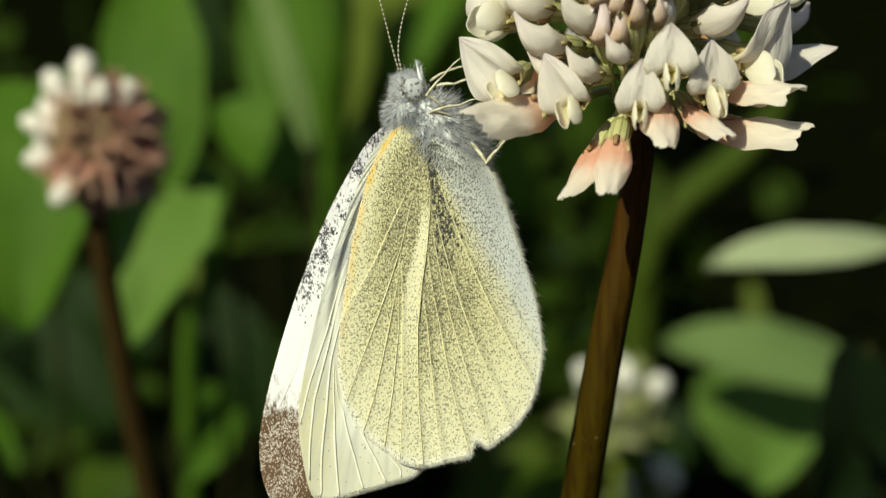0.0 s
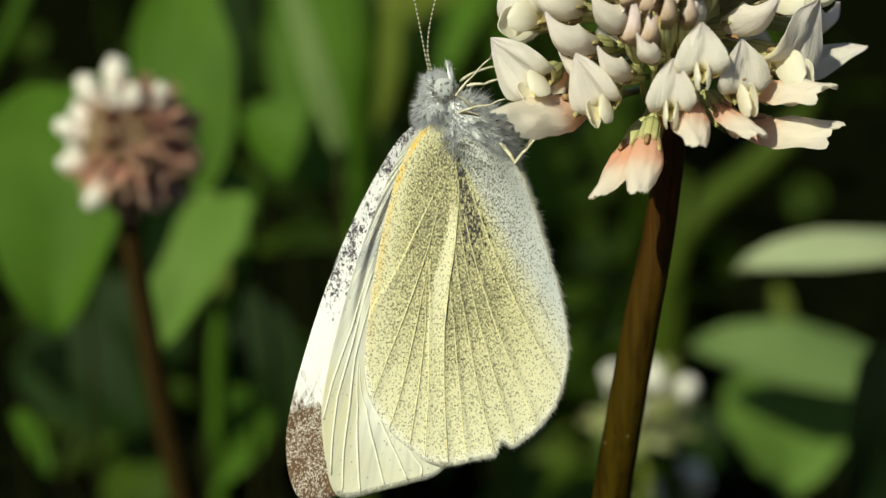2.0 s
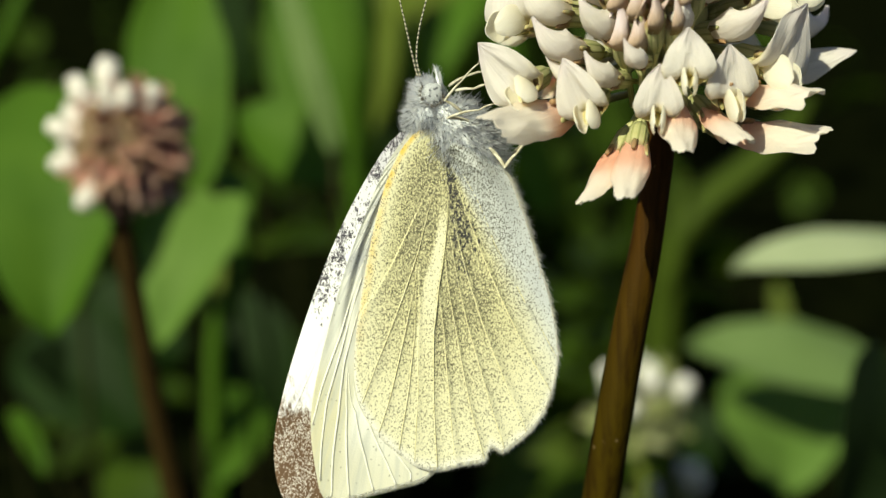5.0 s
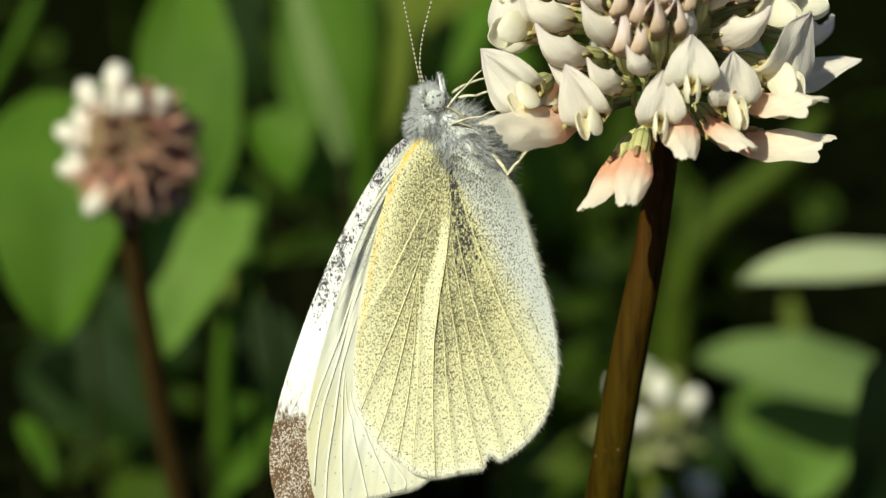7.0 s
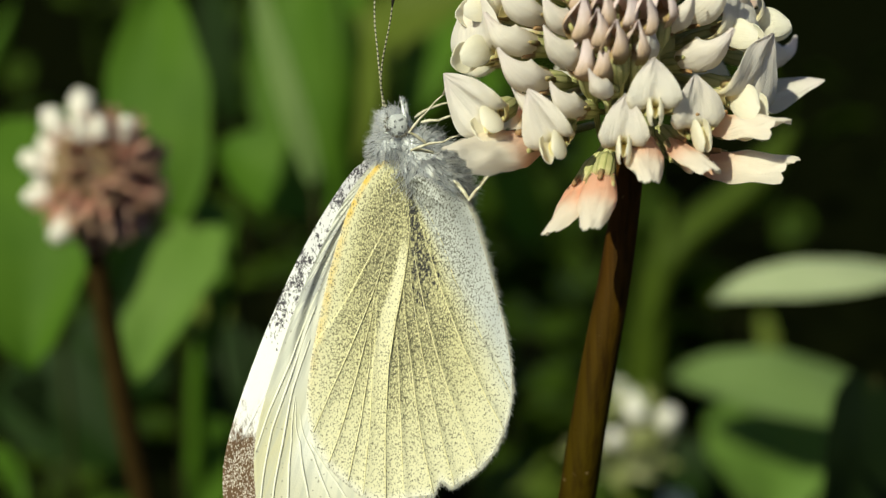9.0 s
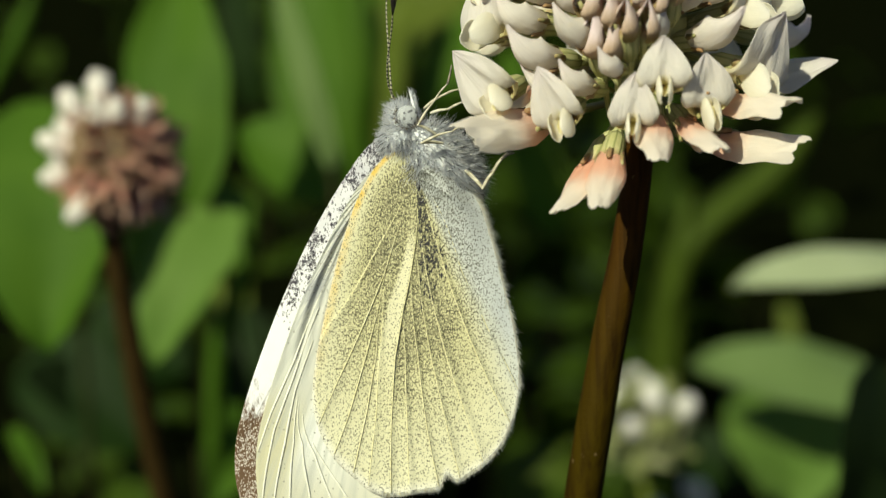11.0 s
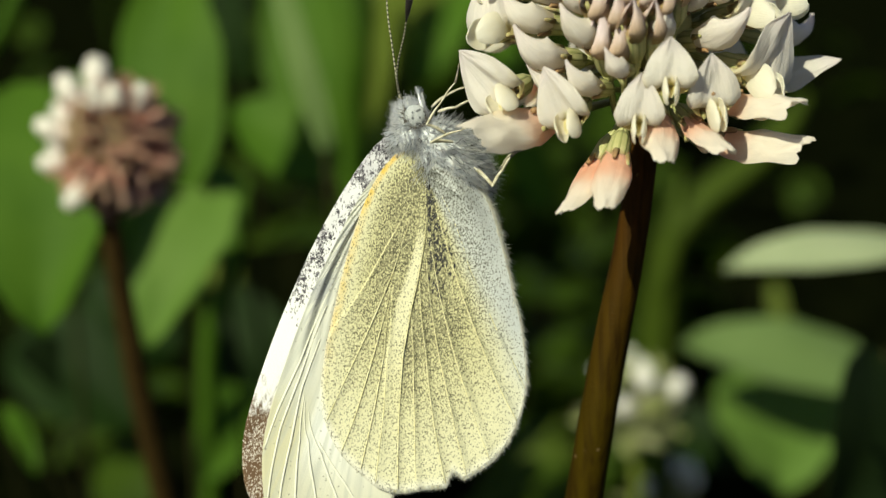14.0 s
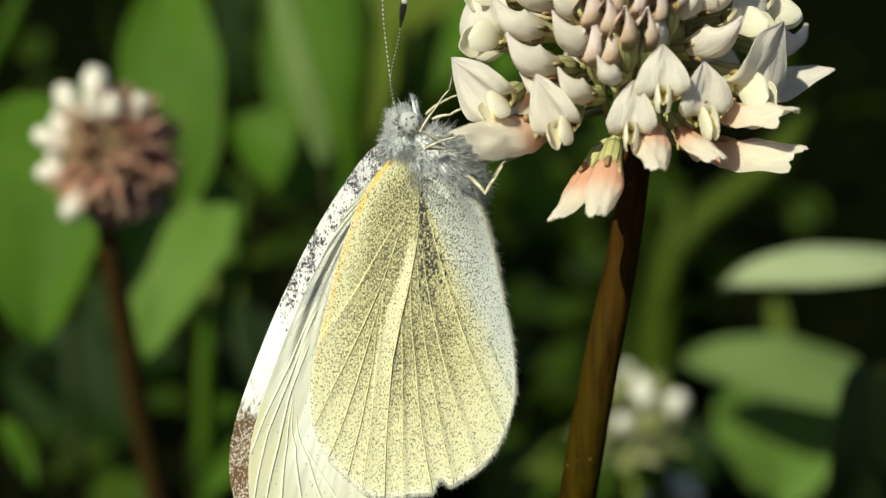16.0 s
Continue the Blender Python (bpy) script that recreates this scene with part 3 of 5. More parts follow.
def keel_petal(length, sag=0.5):
    def surface(u, v):
        w = 0.48 * math.sin(math.pi * min(1, 0.15 + 0.8 * u)) + 0.05
        return np.array([2.3 + u * length, 0.75 * w * math.sin(v * 1.5), -0.15 - sag * u * u + w * (0.6 - math.cos(v * 1.4))])
    return sheet(surface, 9, 7, 0.05)


def calyx(long_teeth=1.0):
    pieces = [tube([(-3.6, 0, -0.1), (-0.6, 0, 0), (0.2, 0, 0)], [0.20, 0.24, 0.5], 7),
              tube([(0.1, 0, 0), (0.8, 0, 0), (2.0, 0, 0), (2.7, 0, 0)], [0.45, 0.72, 0.78, 0.70], 9)]
    for k in range(5):
        a = math.radians(90 + 72 * k)
        c, s = math.cos(a), math.sin(a)
        pieces.append(tube([(2.4, 0.68 * c, 0.68 * s), (3.3, 0.86 * c, 0.86 * s), (2.7 + 1.7 * long_teeth, 1.0 * c, 1.0 * s)], [0.24, 0.15, 0.02], 5))
    return joined(*pieces)


VARIANTS = 3
shelf = {}


def petal_uv(nu, nv):
    one = [(i / (nu - 1), j / (nv - 1)) for i in range(nu) for j in range(nv)]
    rim = [one[i] for i in sheet_rim(nu, nv)]
    return one + one + rim + rim


def floret_parts(style, k):
    """The meshes of a floret of that style, made once for each of its variants."""
    if (style, k) not in shelf:
        r = np.random.default_rng(31 * k + 5)
        wide, bend = r.uniform(0.92, 1.1), r.uniform(-7, 7)
        if style in ("open", "spread", "half"):
            big, long, gape = {"open": (1.08, 2.7, 0.36), "spread": (1.02, 2.9, 0.62), "half": (1.1, 2.9, 0.5)}[style]
            tall, broad, stand = {"open": (5.4, 1.90, 106), "spread": (6.0, 2.05, 102), "half": (7.2, 1.95, 38)}[style]
            made = [("calyx", calyx(0.42), CALYX), ("banner", standard_petal(tall, broad * wide, stand + bend, 9, k), PETAL),
                    ("wing_petal", wing_petal(1, long, gape, big), WING_PETAL), ("wing_petal", wing_petal(-1, long, gape * 0.85, big), WING_PETAL), ("keel", keel_petal(long * 0.88), KEEL)]
        elif style == "shut":
            made = [("calyx", calyx(0.5), CALYX), ("banner", folded_petal(6.2, 1.06 * wide, -92 + bend, 150, 0.03, 0.0, 1.0, k), PETAL_YOUNG),
                    ("wing_petal", wing_petal(1, 2.0, 0.0, 0.6), WING_PETAL), ("wing_petal", wing_petal(-1, 2.0, 0.0, 0.6), WING_PETAL), ("keel", keel_petal(1.9), KEEL)]
        elif style in ("old", "faded"):
            m = PETAL_OLD if style == "old" else PETAL_FADED
            made = [("calyx", calyx(0.35), CALYX), ("banner", folded_petal(6.6, (1.30 if style == "old" else 1.45) * wide, 6 + bend, 84, 0.52 if style == "old" else 0.80, 0.020, 0.9, k + 4), m),
                    ("wing_petal", wing_petal(1, 2.8, 0.1, 0.6), m), ("wing_petal", wing_petal(-1, 2.8, 0.1, 0.6), m), ("keel", keel_petal(2.4), KEEL)]
        else:      # a bud: one slim pointed drop, seamed along its side
            made = [("calyx", calyx(0.15), CALYX), ("bud_petal", folded_petal(3.6, 1.08 * wide, -16 + bend, 172, 0.05, 0.0, 0.9, k), PETAL_BUD)]
        meshes = []
        for name, (v, f), m in made:
            size = {"banner": (27, 17), "bud_petal": (27, 17), "wing_petal": (14, 9), "keel": (9, 7)}.get(name)
            ob = mesh_object(name, v, f, m, uv=petal_uv(*size) if size else None)
            meshes.append((name, ob.data))
            bpy.data.objects.remove(ob)
        shelf[style, k] = meshes
    return shelf[style, k]


def frame_along(way, up, roll=0.0):
    x = Vector(way).normalized()
    z = Vector(up)
    z = z - x * z.dot(x)
    if z.length < 0.05:
        z = Vector((0, 0.6, 0.8)) - x * x.dot(Vector((0, 0.6, 0.8)))
    z.normalize()
    y = z.cross(x)
    return Matrix((x, y, z)).transposed().to_4x4() @ Matrix.Rotation(radians(roll), 4, "X")


def floret(parent, mouth, root, style, up=(0, 0, 1), size=1.0):
    """A floret that grows from root towards its mouth; millimetres in the head's space."""
    meshes = floret_parts(style, int(rng.integers(VARIANTS)))
    way = Vector(mouth) - Vector(root)
    m = Matrix.Translation(Vector(mouth) * MM) @ frame_along(way, up, rng.uniform(-4, 4)) @ Matrix.Diagonal((size, size * rng.uniform(0.94, 1.06), size * rng.uniform(0.96, 1.04), 1.0))
    m = m @ Matrix.Translation(Vector((-4.6 if style != "bud" else -3.6, 0, 0)) * MM)
    f = new("floret", meshes[0][1])
    f.parent, f.matrix_local = parent, m
    for name, me in meshes[1:]:
        o = new(name, me)
        o.parent = f
    return f


def to_ground(line, centre):
    """A stem's line, carried on in a gentle bend down to the ground."""
    turn_at = line[-1] + (line[-1] - line[-2]) / np.linalg.norm(line[-1] - line[-2]) * 30
    foot = turn_at + DOWN * drop(centre + turn_at)
    line = smooth_line(line, 40)
    return np.vstack([line] + [line[-1] * (1 - k) ** 2 + turn_at * 2 * k * (1 - k) + foot * k * k for k in np.linspace(0, 1, 25)[1:]])


def clover_in_flower():
    centre = np.array((14.80, 0.00, 15.36))
    t = thing("clover_flower", centre, "white and pale pink clover head blooming on a brown stem", "flower")
    line = [np.array(p) - centre for p in ((14.68, 1.00, 10.84), (14.56, 1.50, 6.03), (13.82, 2.50, 0.04), (12.58, 3.50, -6.82), (11.51, 5.00, -13.86), (10.55, 8.00, -22.16))]
    mesh_object("stem", *tube(to_ground(line, centre), [0.95, 1.0, 1.18, 1.28, 1.38, 1.42, 1.45], 16), STEM, t)
    mesh_object("receptacle", *joined(ball((0, 0, -0.6), (2.8, 2.8, 4.4), 0, 12, 16, 0.1)), CALYX, t)
    # style, mouth, root, the way the upper petal stands, size
    placed = (
        ("open", (14.88, -9.3, 9.75), (15.61, -2, 11.92), (0.0, 0.0, 1), 0.86),
        ("open", (13.02, -8.8, 7.49), (14.16, -2, 10.0), (0.05, -0.1, 1), 0.84),
        ("spread", (8.58, -8, 7.72), (11.63, -2, 10.54), (-0.4, -0.1, 0.9), 0.88),
        ("open", (18.05, -8, 8.3), (16.34, -2, 11.27), (-0.1, 0.0, 1), 0.92),
        ("spread", (21.65, -6, 10.42), (17.77, -1, 12.58), (0.4, 0.0, 0.85), 1.12),
        ("half", (24.32, 2.5, 11.74), (19.02, 2, 12.82), (0.1, -0.7, 0.7), 0.9),
        ("spread", (4.52, -7, 9.18), (8.12, -0.5, 11.72), (-0.8, -0.1, 0.6), 1.05),
        ("shut", (7.74, -5.5, 10.19), (11.92, -1, 11.37), (0.3, -0.4, -1), 0.72),
        ("faded", (5.42, -6.3, 7.4), (11.29, 0, 9.45), (-0.1, -0.8, 0.6), 1.3),
        ("old", (10.2, -6.5, 3.99), (12.29, -3.5, 7.71), (-0.6, -0.6, 0.3), 0.95),
        ("old", (11.54, -7.5, 4.29), (12.72, -4, 7.86), (-0.2, -0.9, 0.3), 0.95),
        ("old", (14.49, -7.5, 6.77), (14.86, -3, 10.44), (0, -0.9, 0.4), 0.95),
        ("old", (17.29, -7, 6.73), (15.9, -2.5, 9.41), (0.3, -0.8, 0.5), 1.0),
        ("faded", (21.01, -4, 6.5), (16.96, -1.5, 7.61), (0.1, -0.7, 0.7), 1.05),
        ("faded", (20.88, -5.5, 8.79), (17.22, -1, 10.28), (0.1, -0.6, 0.8), 1.0),
        ("shut", (9.76, -7.4, 10.0), (13.26, -2, 10.18), (0.2, -0.35, -1), 0.81),
        ("shut", (11.66, -8.8, 10.88), (14.21, -3, 11.34), (0.25, -0.35, -1), 0.65),
        ("shut", (14.63, -8, 13.36), (14.71, -2, 13.08), (-0.15, -0.35, -1), 0.77),
        ("shut", (18.59, -6.5, 13.04), (15.58, -1, 13.38), (-0.3, -0.35, -1), 0.99),
        ("shut", (7.15, -6.5, 11.83), (12.29, -1, 12.1), (0.3, -0.35, -1), 0.99),
        ("shut", (9.48, -7.5, 13.09), (13.62, -2, 12.72), (0.2, -0.35, -1), 0.9),
        ("spread", (3.66, -5, 13.94), (10.19, 0, 14.62), (-0.5, -0.1, 0.8), 1.15),
        ("shut", (6.14, -6, 14.15), (11.92, -1, 14.3), (0.2, -0.35, -1), 0.99),
        ("spread", (21.61, -4.5, 15.07), (17.2, 0, 14.62), (0.35, -0.1, 1), 1.1),
        ("spread", (23.99, -1, 16.31), (17.36, 1, 15.31), (0.4, 0, 1), 1.1),
        ("shut", (16.86, -7.5, 15.32), (15.07, -2, 14.89), (-0.1, -0.35, -1), 0.85),
        ("shut", (9.27, -7.5, 15.15), (13.26, -2, 14.71), (0.1, -0.35, -1), 0.85),
        ("shut", (7.01, -6, 16.07), (12.29, -1, 15.4), (0.15, -0.35, -1), 0.95),
        ("spread", (4.14, -3.5, 17.0), (10.61, 0.5, 16.35), (-0.45, -0.1, 0.9), 1.15),
        ("shut", (19.03, -6, 16.24), (15.76, -1, 15.4), (-0.2, -0.35, -1), 0.95),
        ("shut", (21.57, -3, 17.62), (16.46, 0, 15.91), (-0.25, -0.35, -1), 0.99),
        ("shut", (5.24, -3, 18.52), (12.03, 0, 16.28), (0.25, -0.35, -1), 0.99),
        ("shut", (7.57, -5.5, 18.43), (13.02, -1, 16.49), (0.15, -0.35, -1), 0.95),
        ("shut", (18.52, -5, 18.87), (15.58, -1, 16.49), (-0.15, -0.35, -1), 0.95),
        ("bud", (10.67, -8.3, 15.37), (11.6, -5.300000000000001, 12.67), (0, -0.5, 0.6), 0.95),
        ("bud", (11.63, -8.8, 14.68), (12.39, -5.800000000000001, 11.98), (0, -0.5, 0.6), 0.95),
        ("bud", (12.63, -9.2, 13.95), (13.2, -6.199999999999999, 11.24), (0, -0.5, 0.6), 0.95),
        ("bud", (14.34, -8.8, 15.46), (14.62, -5.800000000000001, 12.78), (0, -0.5, 0.6), 0.95),
        ("bud", (11.99, -8.6, 15.93), (12.69, -5.6, 13.26), (0, -0.5, 0.6), 0.95),
        ("bud", (13.26, -8.8, 15.97), (13.73, -5.800000000000001, 13.31), (0, -0.5, 0.6), 0.95),
        ("bud", (13.99, -8.4, 13.99), (14.34, -5.4, 11.26), (0, -0.5, 0.6), 0.95),
        ("bud", (10.84, -7.6, 13.24), (11.77, -4.6, 10.46), (0, -0.5, 0.6), 0.95),
        ("bud", (11.83, -8.0, 13.09), (12.57, -5.0, 10.31), (0, -0.5, 0.6), 0.95),
        ("bud", (15.55, -8.2, 16.24), (15.63, -5.199999999999999, 13.56), (0, -0.5, 0.6), 0.95),
        ("bud", (10.52, -7.4, 17.23), (11.51, -4.4, 14.55), (0, -0.5, 0.6), 0.95),
        ("bud", (11.69, -7.7, 17.52), (12.46, -4.7, 14.86), (0, -0.5, 0.6), 0.95),
        ("bud", (13.05, -7.8, 17.67), (13.58, -4.8, 15.03), (0, -0.5, 0.6), 0.95),
        ("bud", (14.43, -7.7, 17.35), (14.72, -4.7, 14.69), (0, -0.5, 0.6), 0.95),
        ("bud", (15.87, -7.3, 17.76), (15.91, -4.3, 15.1), (0, -0.5, 0.6), 0.95),
        ("bud", (11.32, -6.4, 19.13), (12.19, -3.4000000000000004, 16.48), (0, -0.5, 0.6), 0.95),
        ("bud", (12.71, -6.4, 19.48), (13.33, -3.4000000000000004, 16.84), (0, -0.5, 0.6), 0.95),
        ("bud", (14.1, -6.4, 19.41), (14.48, -3.4000000000000004, 16.77), (0, -0.5, 0.6), 0.95),
        ("bud", (15.52, -6.2, 19.17), (15.65, -3.2, 16.51), (0, -0.5, 0.6), 0.95),
        ("bud", (16.83, -5.6, 19.46), (16.75, -2.5999999999999996, 16.79), (0, -0.5, 0.6), 0.95),
        ("bud", (10.14, -6, 19.03), (11.23, -3.0, 16.36), (0, -0.5, 0.6), 0.95),
        ("bud", (12.23, -4.6, 21.06), (12.98, -1.5999999999999996, 18.4), (0, -0.5, 0.6), 0.95),
        ("bud", (13.82, -4.6, 21.24), (14.29, -1.5999999999999996, 18.58), (0, -0.5, 0.6), 0.95),
        ("bud", (15.44, -4.4, 21.1), (15.63, -1.4000000000000004, 18.43), (0, -0.5, 0.6), 0.95),
    )
    for style, mouth, root, up, size in placed:
        floret(t, tuple(np.array(mouth) - centre), tuple(np.array(root) - centre), style, up, size)
    for k in range(40):      # the far side and the young top
        a, e = k * 2.399, -0.5 + 1.9 * (k / 40)
        d = np.array([math.cos(e) * math.cos(a), math.cos(e) * math.sin(a), math.sin(e)])
        if d[1] < 0.15 and d[2] < 0.80:
            continue
        r = 11.0 if d[2] < 0.7 else 8.5
        floret(t, tuple(d * r), tuple(d * 2.4), "bud" if d[2] > 0.75 else ("spread", "old", "shut")[k % 3], (0, 0, -1) if k % 3 == 2 else (0, 0, 1))
    return t


def spent_clover():
    centre = np.array((-34.40, 77.00, 10.94))
    t = thing("spent_clover_head", centre, "round fading clover head, withered brown with a few white florets", "flower")
    line = [np.array(p) - centre for p in ((-35.34, 78.00, 7.06), (-35.28, 79.00, 1.34), (-34.38, 84.00, -9.78), (-33.49, 88.00, -18.69), (-31.90, 94.00, -31.00))]
    mesh_object("stem", *tube(to_ground(line, centre), [1.1, 1.25, 1.4, 1.45, 1.5, 1.5], 12), STEM_DUSK, t)
    mesh_object("receptacle", *ball((0, 0, 0), (5.8, 5.8, 5.8), 0, 14, 18, 0.2), WITHERED, t)
    piece = joined(folded_petal(4.6, 0.66, -20, 88, 0.6, 0.04), calyx(0.3))
    brown = mesh_object("withered_floret", *piece, WITHERED)
    for k in range(300):
        z = 1 - 2 * (k + 0.5) / 300
        a = k * 2.39996
        d = Vector((math.sqrt(1 - z * z) * math.cos(a), math.sqrt(1 - z * z) * math.sin(a), z))
        if d.x < -0.45 and d.z > -0.2 and d.y < 0.5:
            continue
        d = (d + Vector(rng.normal(size=3)) * 0.16 + Vector((0, 0, -0.15))).normalized()
        m = Matrix.Translation(d * 1.9 * MM) @ frame_along(d, (0.2, 0.1, 1), rng.uniform(-40, 40)) @ Matrix.Scale(rng.uniform(0.88, 1.12), 4)
        share(brown, t, m)
    bpy.data.objects.remove(brown)
    white = mesh_object("white_floret", *joined(ball((5.5, 0, 0.2), (1.25, 1.2, 1.85), 84, 12, 14, 0.45), tube([(0, 0, 0), (3, 0, 0), (4.5, 0, 0.1)], [0.4, 0.8, 1.2], 8)), PETAL_FAR)
    for tip in ((-36.98, 76.00, 20.82), (-40.31, 74.00, 18.23), (-30.06, 73.00, 17.07), (-33.28, 71.00, 16.88), (-35.97, 71.00, 16.88), (-43.09, 75.00, 12.88), (-42.59, 75.00, 8.19), (-38.60, 73.00, 3.46), (-42.60, 82.00, 15.33), (-42.66, 80.00, 10.67)):
        d = Vector(np.array(tip) - centre)
        s = d.length / 8.0
        m = Matrix.Translation(d * 0.2 * MM) @ frame_along(d, (0, 0.1, 1), 0) @ Matrix.Scale(0.84 * s, 4)
        share(white, t, m)
    bpy.data.objects.remove(white)
    return t


def far_clover(centre, size, seed, label):
    pick = np.random.default_rng(seed)
    centre = np.array(centre)
    t = thing("far_clover_head", centre, label, "flower", "far clover heads")
    mesh_object("receptacle", *ball((0, 0, 0), (3.2, 3.2, 4.0), 0, 10, 12, 0.2), CALYX, t)
    foot = DOWN * drop(centre)
    mesh_object("stem", *tube([(0, 0, -2), tuple(foot * 0.5 + np.array([2, 0, 0])), tuple(foot)], [0.9, 1.1, 1.2], 8, 16), STEM_GREEN, t)
    f = mesh_object("white_floret", *joined(ball((5.0, 0, 0.2), (1.15, 1.1, 1.6), 84, 10, 12, 0.4), calyx(0.6)), PETAL_WHITE)
    green = mesh_object("green_floret", *joined(folded_petal(4.6, 1.0, 12, 100), calyx(0.8)), BUD_GREEN)
    for k in range(70):
        z = 1 - 1.7 * (k + 0.5) / 70
        a = k * 2.39996 + seed
        d = Vector((math.sqrt(max(0, 1 - z * z)) * math.cos(a), math.sqrt(max(0, 1 - z * z)) * math.sin(a), z)) + Vector(pick.normal(size=3)) * 0.15
        m = Matrix.Translation(d * 1.8 * MM) @ frame_along(d, (0, 0, 1), pick.uniform(-30, 30)) @ Matrix.Scale(size * pick.uniform(0.8, 1.1), 4)
        if pick.random() < 0.75:
            share(f if d.z > 0.1 and pick.random() < 0.55 else green, t, m)
    bpy.data.objects.remove(f), bpy.data.objects.remove(green)
    return t


# ---- butterfly ----
def closed_outline(points, origin, n):
    """The reach of a smooth closed outline round origin, for n even angles (0 hangs down, plus to +x)."""
    p = np.array(points, float)[:, [0, 2]]
    ring = smooth_line(np.vstack([p[-2:], p, p[:2]]), 40 * len(p))
    ring = ring - np.array(origin)[[0, 2]]
    ang, rad = np.arctan2(ring[:, 0], -ring[:, 1]), np.hypot(ring[:, 0], ring[:, 1])
    grid = -math.pi + 2 * math.pi * np.arange(n) / n
    order = np.argsort(ang)
    return grid, np.interp(grid, ang[order], rad[order], period=2 * math.pi)


class Wing:
    """A wing that fans out from its origin, with panels between its veins."""

    def __init__(self, points, origin, ends, depth, bulge, bowl, side=-1, n=480, rings=44, wrap=None, ramp=0.28):
        self.origin, self.depth, self.bulge, self.bowl, self.side, self.wrap, self.ramp = np.array(origin, float), depth, bulge, bowl, side, wrap, ramp
        self.grid, self.reach = closed_outline(points, origin, n)
        self.n, self.rings = n, rings
        self.veins = []     # for each vein its reach from the origin, 0 to 1, and its angle there
        for line in ends:
            e = np.atleast_2d(np.array(line, float)) - self.origin
            a = np.arctan2(e[:, 0], -e[:, 2])
            self.veins.append((np.hypot(e[:, 0], e[:, 2]) / np.interp(a, self.grid, self.reach, period=2 * math.pi), a))
        self.veins.sort(key=lambda q: q[1][-1])

    def vein_angle(self, k, r):
        return np.interp(r, *self.veins[k])

    def surface(self, a, r):
        """A place on the wing, in millimetres from its origin."""
        reach = np.interp(a, self.grid, self.reach, period=2 * math.pi)
        x, z = math.sin(a) * reach * r, -math.cos(a) * reach * r
        v = np.maximum.accumulate([self.vein_angle(k, r) for k in range(len(self.veins))])
        y = 0.0
        if v[0] < a < v[-1]:        # each panel climbs slowly to its next vein, then falls off behind it
            i = np.searchsorted(v, a) - 1
            gap = v[i + 1] - v[i]
            f = (a - v[i]) / max(gap, 1e-6)
            fall = min(1.0, f / self.ramp)
            y = self.bulge * float(np.interp(a, [-0.13, -0.05], [0.5, 1.0])) * min(1.0, r * 1.6) * min(1.0, gap / 0.10) * (1 - fall * fall * (3 - 2 * fall) + max(0.0, (f - self.ramp) / (1 - self.ramp)) ** 1.5)
        y += 0.10 * noise.noise(Vector((x * 0.5, z * 0.25, self.depth))) * min(1.0, 2 * r)
        y += self.bowl * r * r
        if self.wrap:
            y += self.wrap(a, r, reach * r)
        return np.array([x, self.depth + self.side * y, z])

    def mesh(self):
        rows = (np.linspace(0, 1, self.rings + 1)[1:]) ** 0.9
        top = np.array([self.surface(a, r) for r in rows for a in self.grid])
        uv = np.array([((math.degrees(a) + 180) / 360, r) for r in rows for a in self.grid])
        back = top + np.array([0, 0.05, 0])
        n, k = self.n, len(top)
        verts = np.vstack([top, back, [[0, self.depth, 0], [0, self.depth + 0.05, 0]]])
        faces = []
        for i in range(self.rings - 1):
            for j in range(n):
                a, b = i * n + j, i * n + (j + 1) % n
                faces += [(a, b, b + n, a + n), (k + a, k + a + n, k + b + n, k + b)]
        for j in range(n):
            b = (j + 1) % n
            faces += [(2 * k, b, j), (2 * k + 1, k + j, k + b)]
            o = (self.rings - 1) * n
            faces.append((o + j, o + b, k + o + b, k + o + j))
        return verts, faces, np.vstack([uv, uv, [[0.5, 0], [0.5, 0]]])

    def add(self, name, material, parent, label, vein_material, vein_from=0.22, radius=0.075):
        verts, faces, uv = self.mesh()
        ob = mesh_object(name, verts, faces, material, parent, tuple(self.origin), label, uv)
        for k, (far, _) in enumerate(self.veins):
            first = far[0] if len(far) > 1 else vein_from + 0.12 * math.sin(9 * self.veins[k][1][0])
            line = [self.surface(self.vein_angle(k, q), q) + np.array([0, self.side * 0.02, 0]) for q in np.linspace(min(first, 0.9), 0.985, 26)]
            mesh_object("vein", *tube(line, [radius * 0.4, radius, radius * 0.8], 6), vein_material, ob)
        return ob

    def fringe(self, parent, a0, a1, count, length, width=0.028):
        roots, ways, sizes = [], [], []
        for _ in range(count):
            a = rng.uniform(a0, a1)
            p = self.surface(a, 0.985)
            w = p - self.surface(a, 0.8)
            w += rng.normal(size=3) * 0.25 * np.linalg.norm(w)
            roots.append(p), ways.append(w), sizes.append(length * rng.uniform(0.55, 1.2))
        return mesh_object("fringe", *hairs(roots, ways, sizes, width), FRINGE, parent)


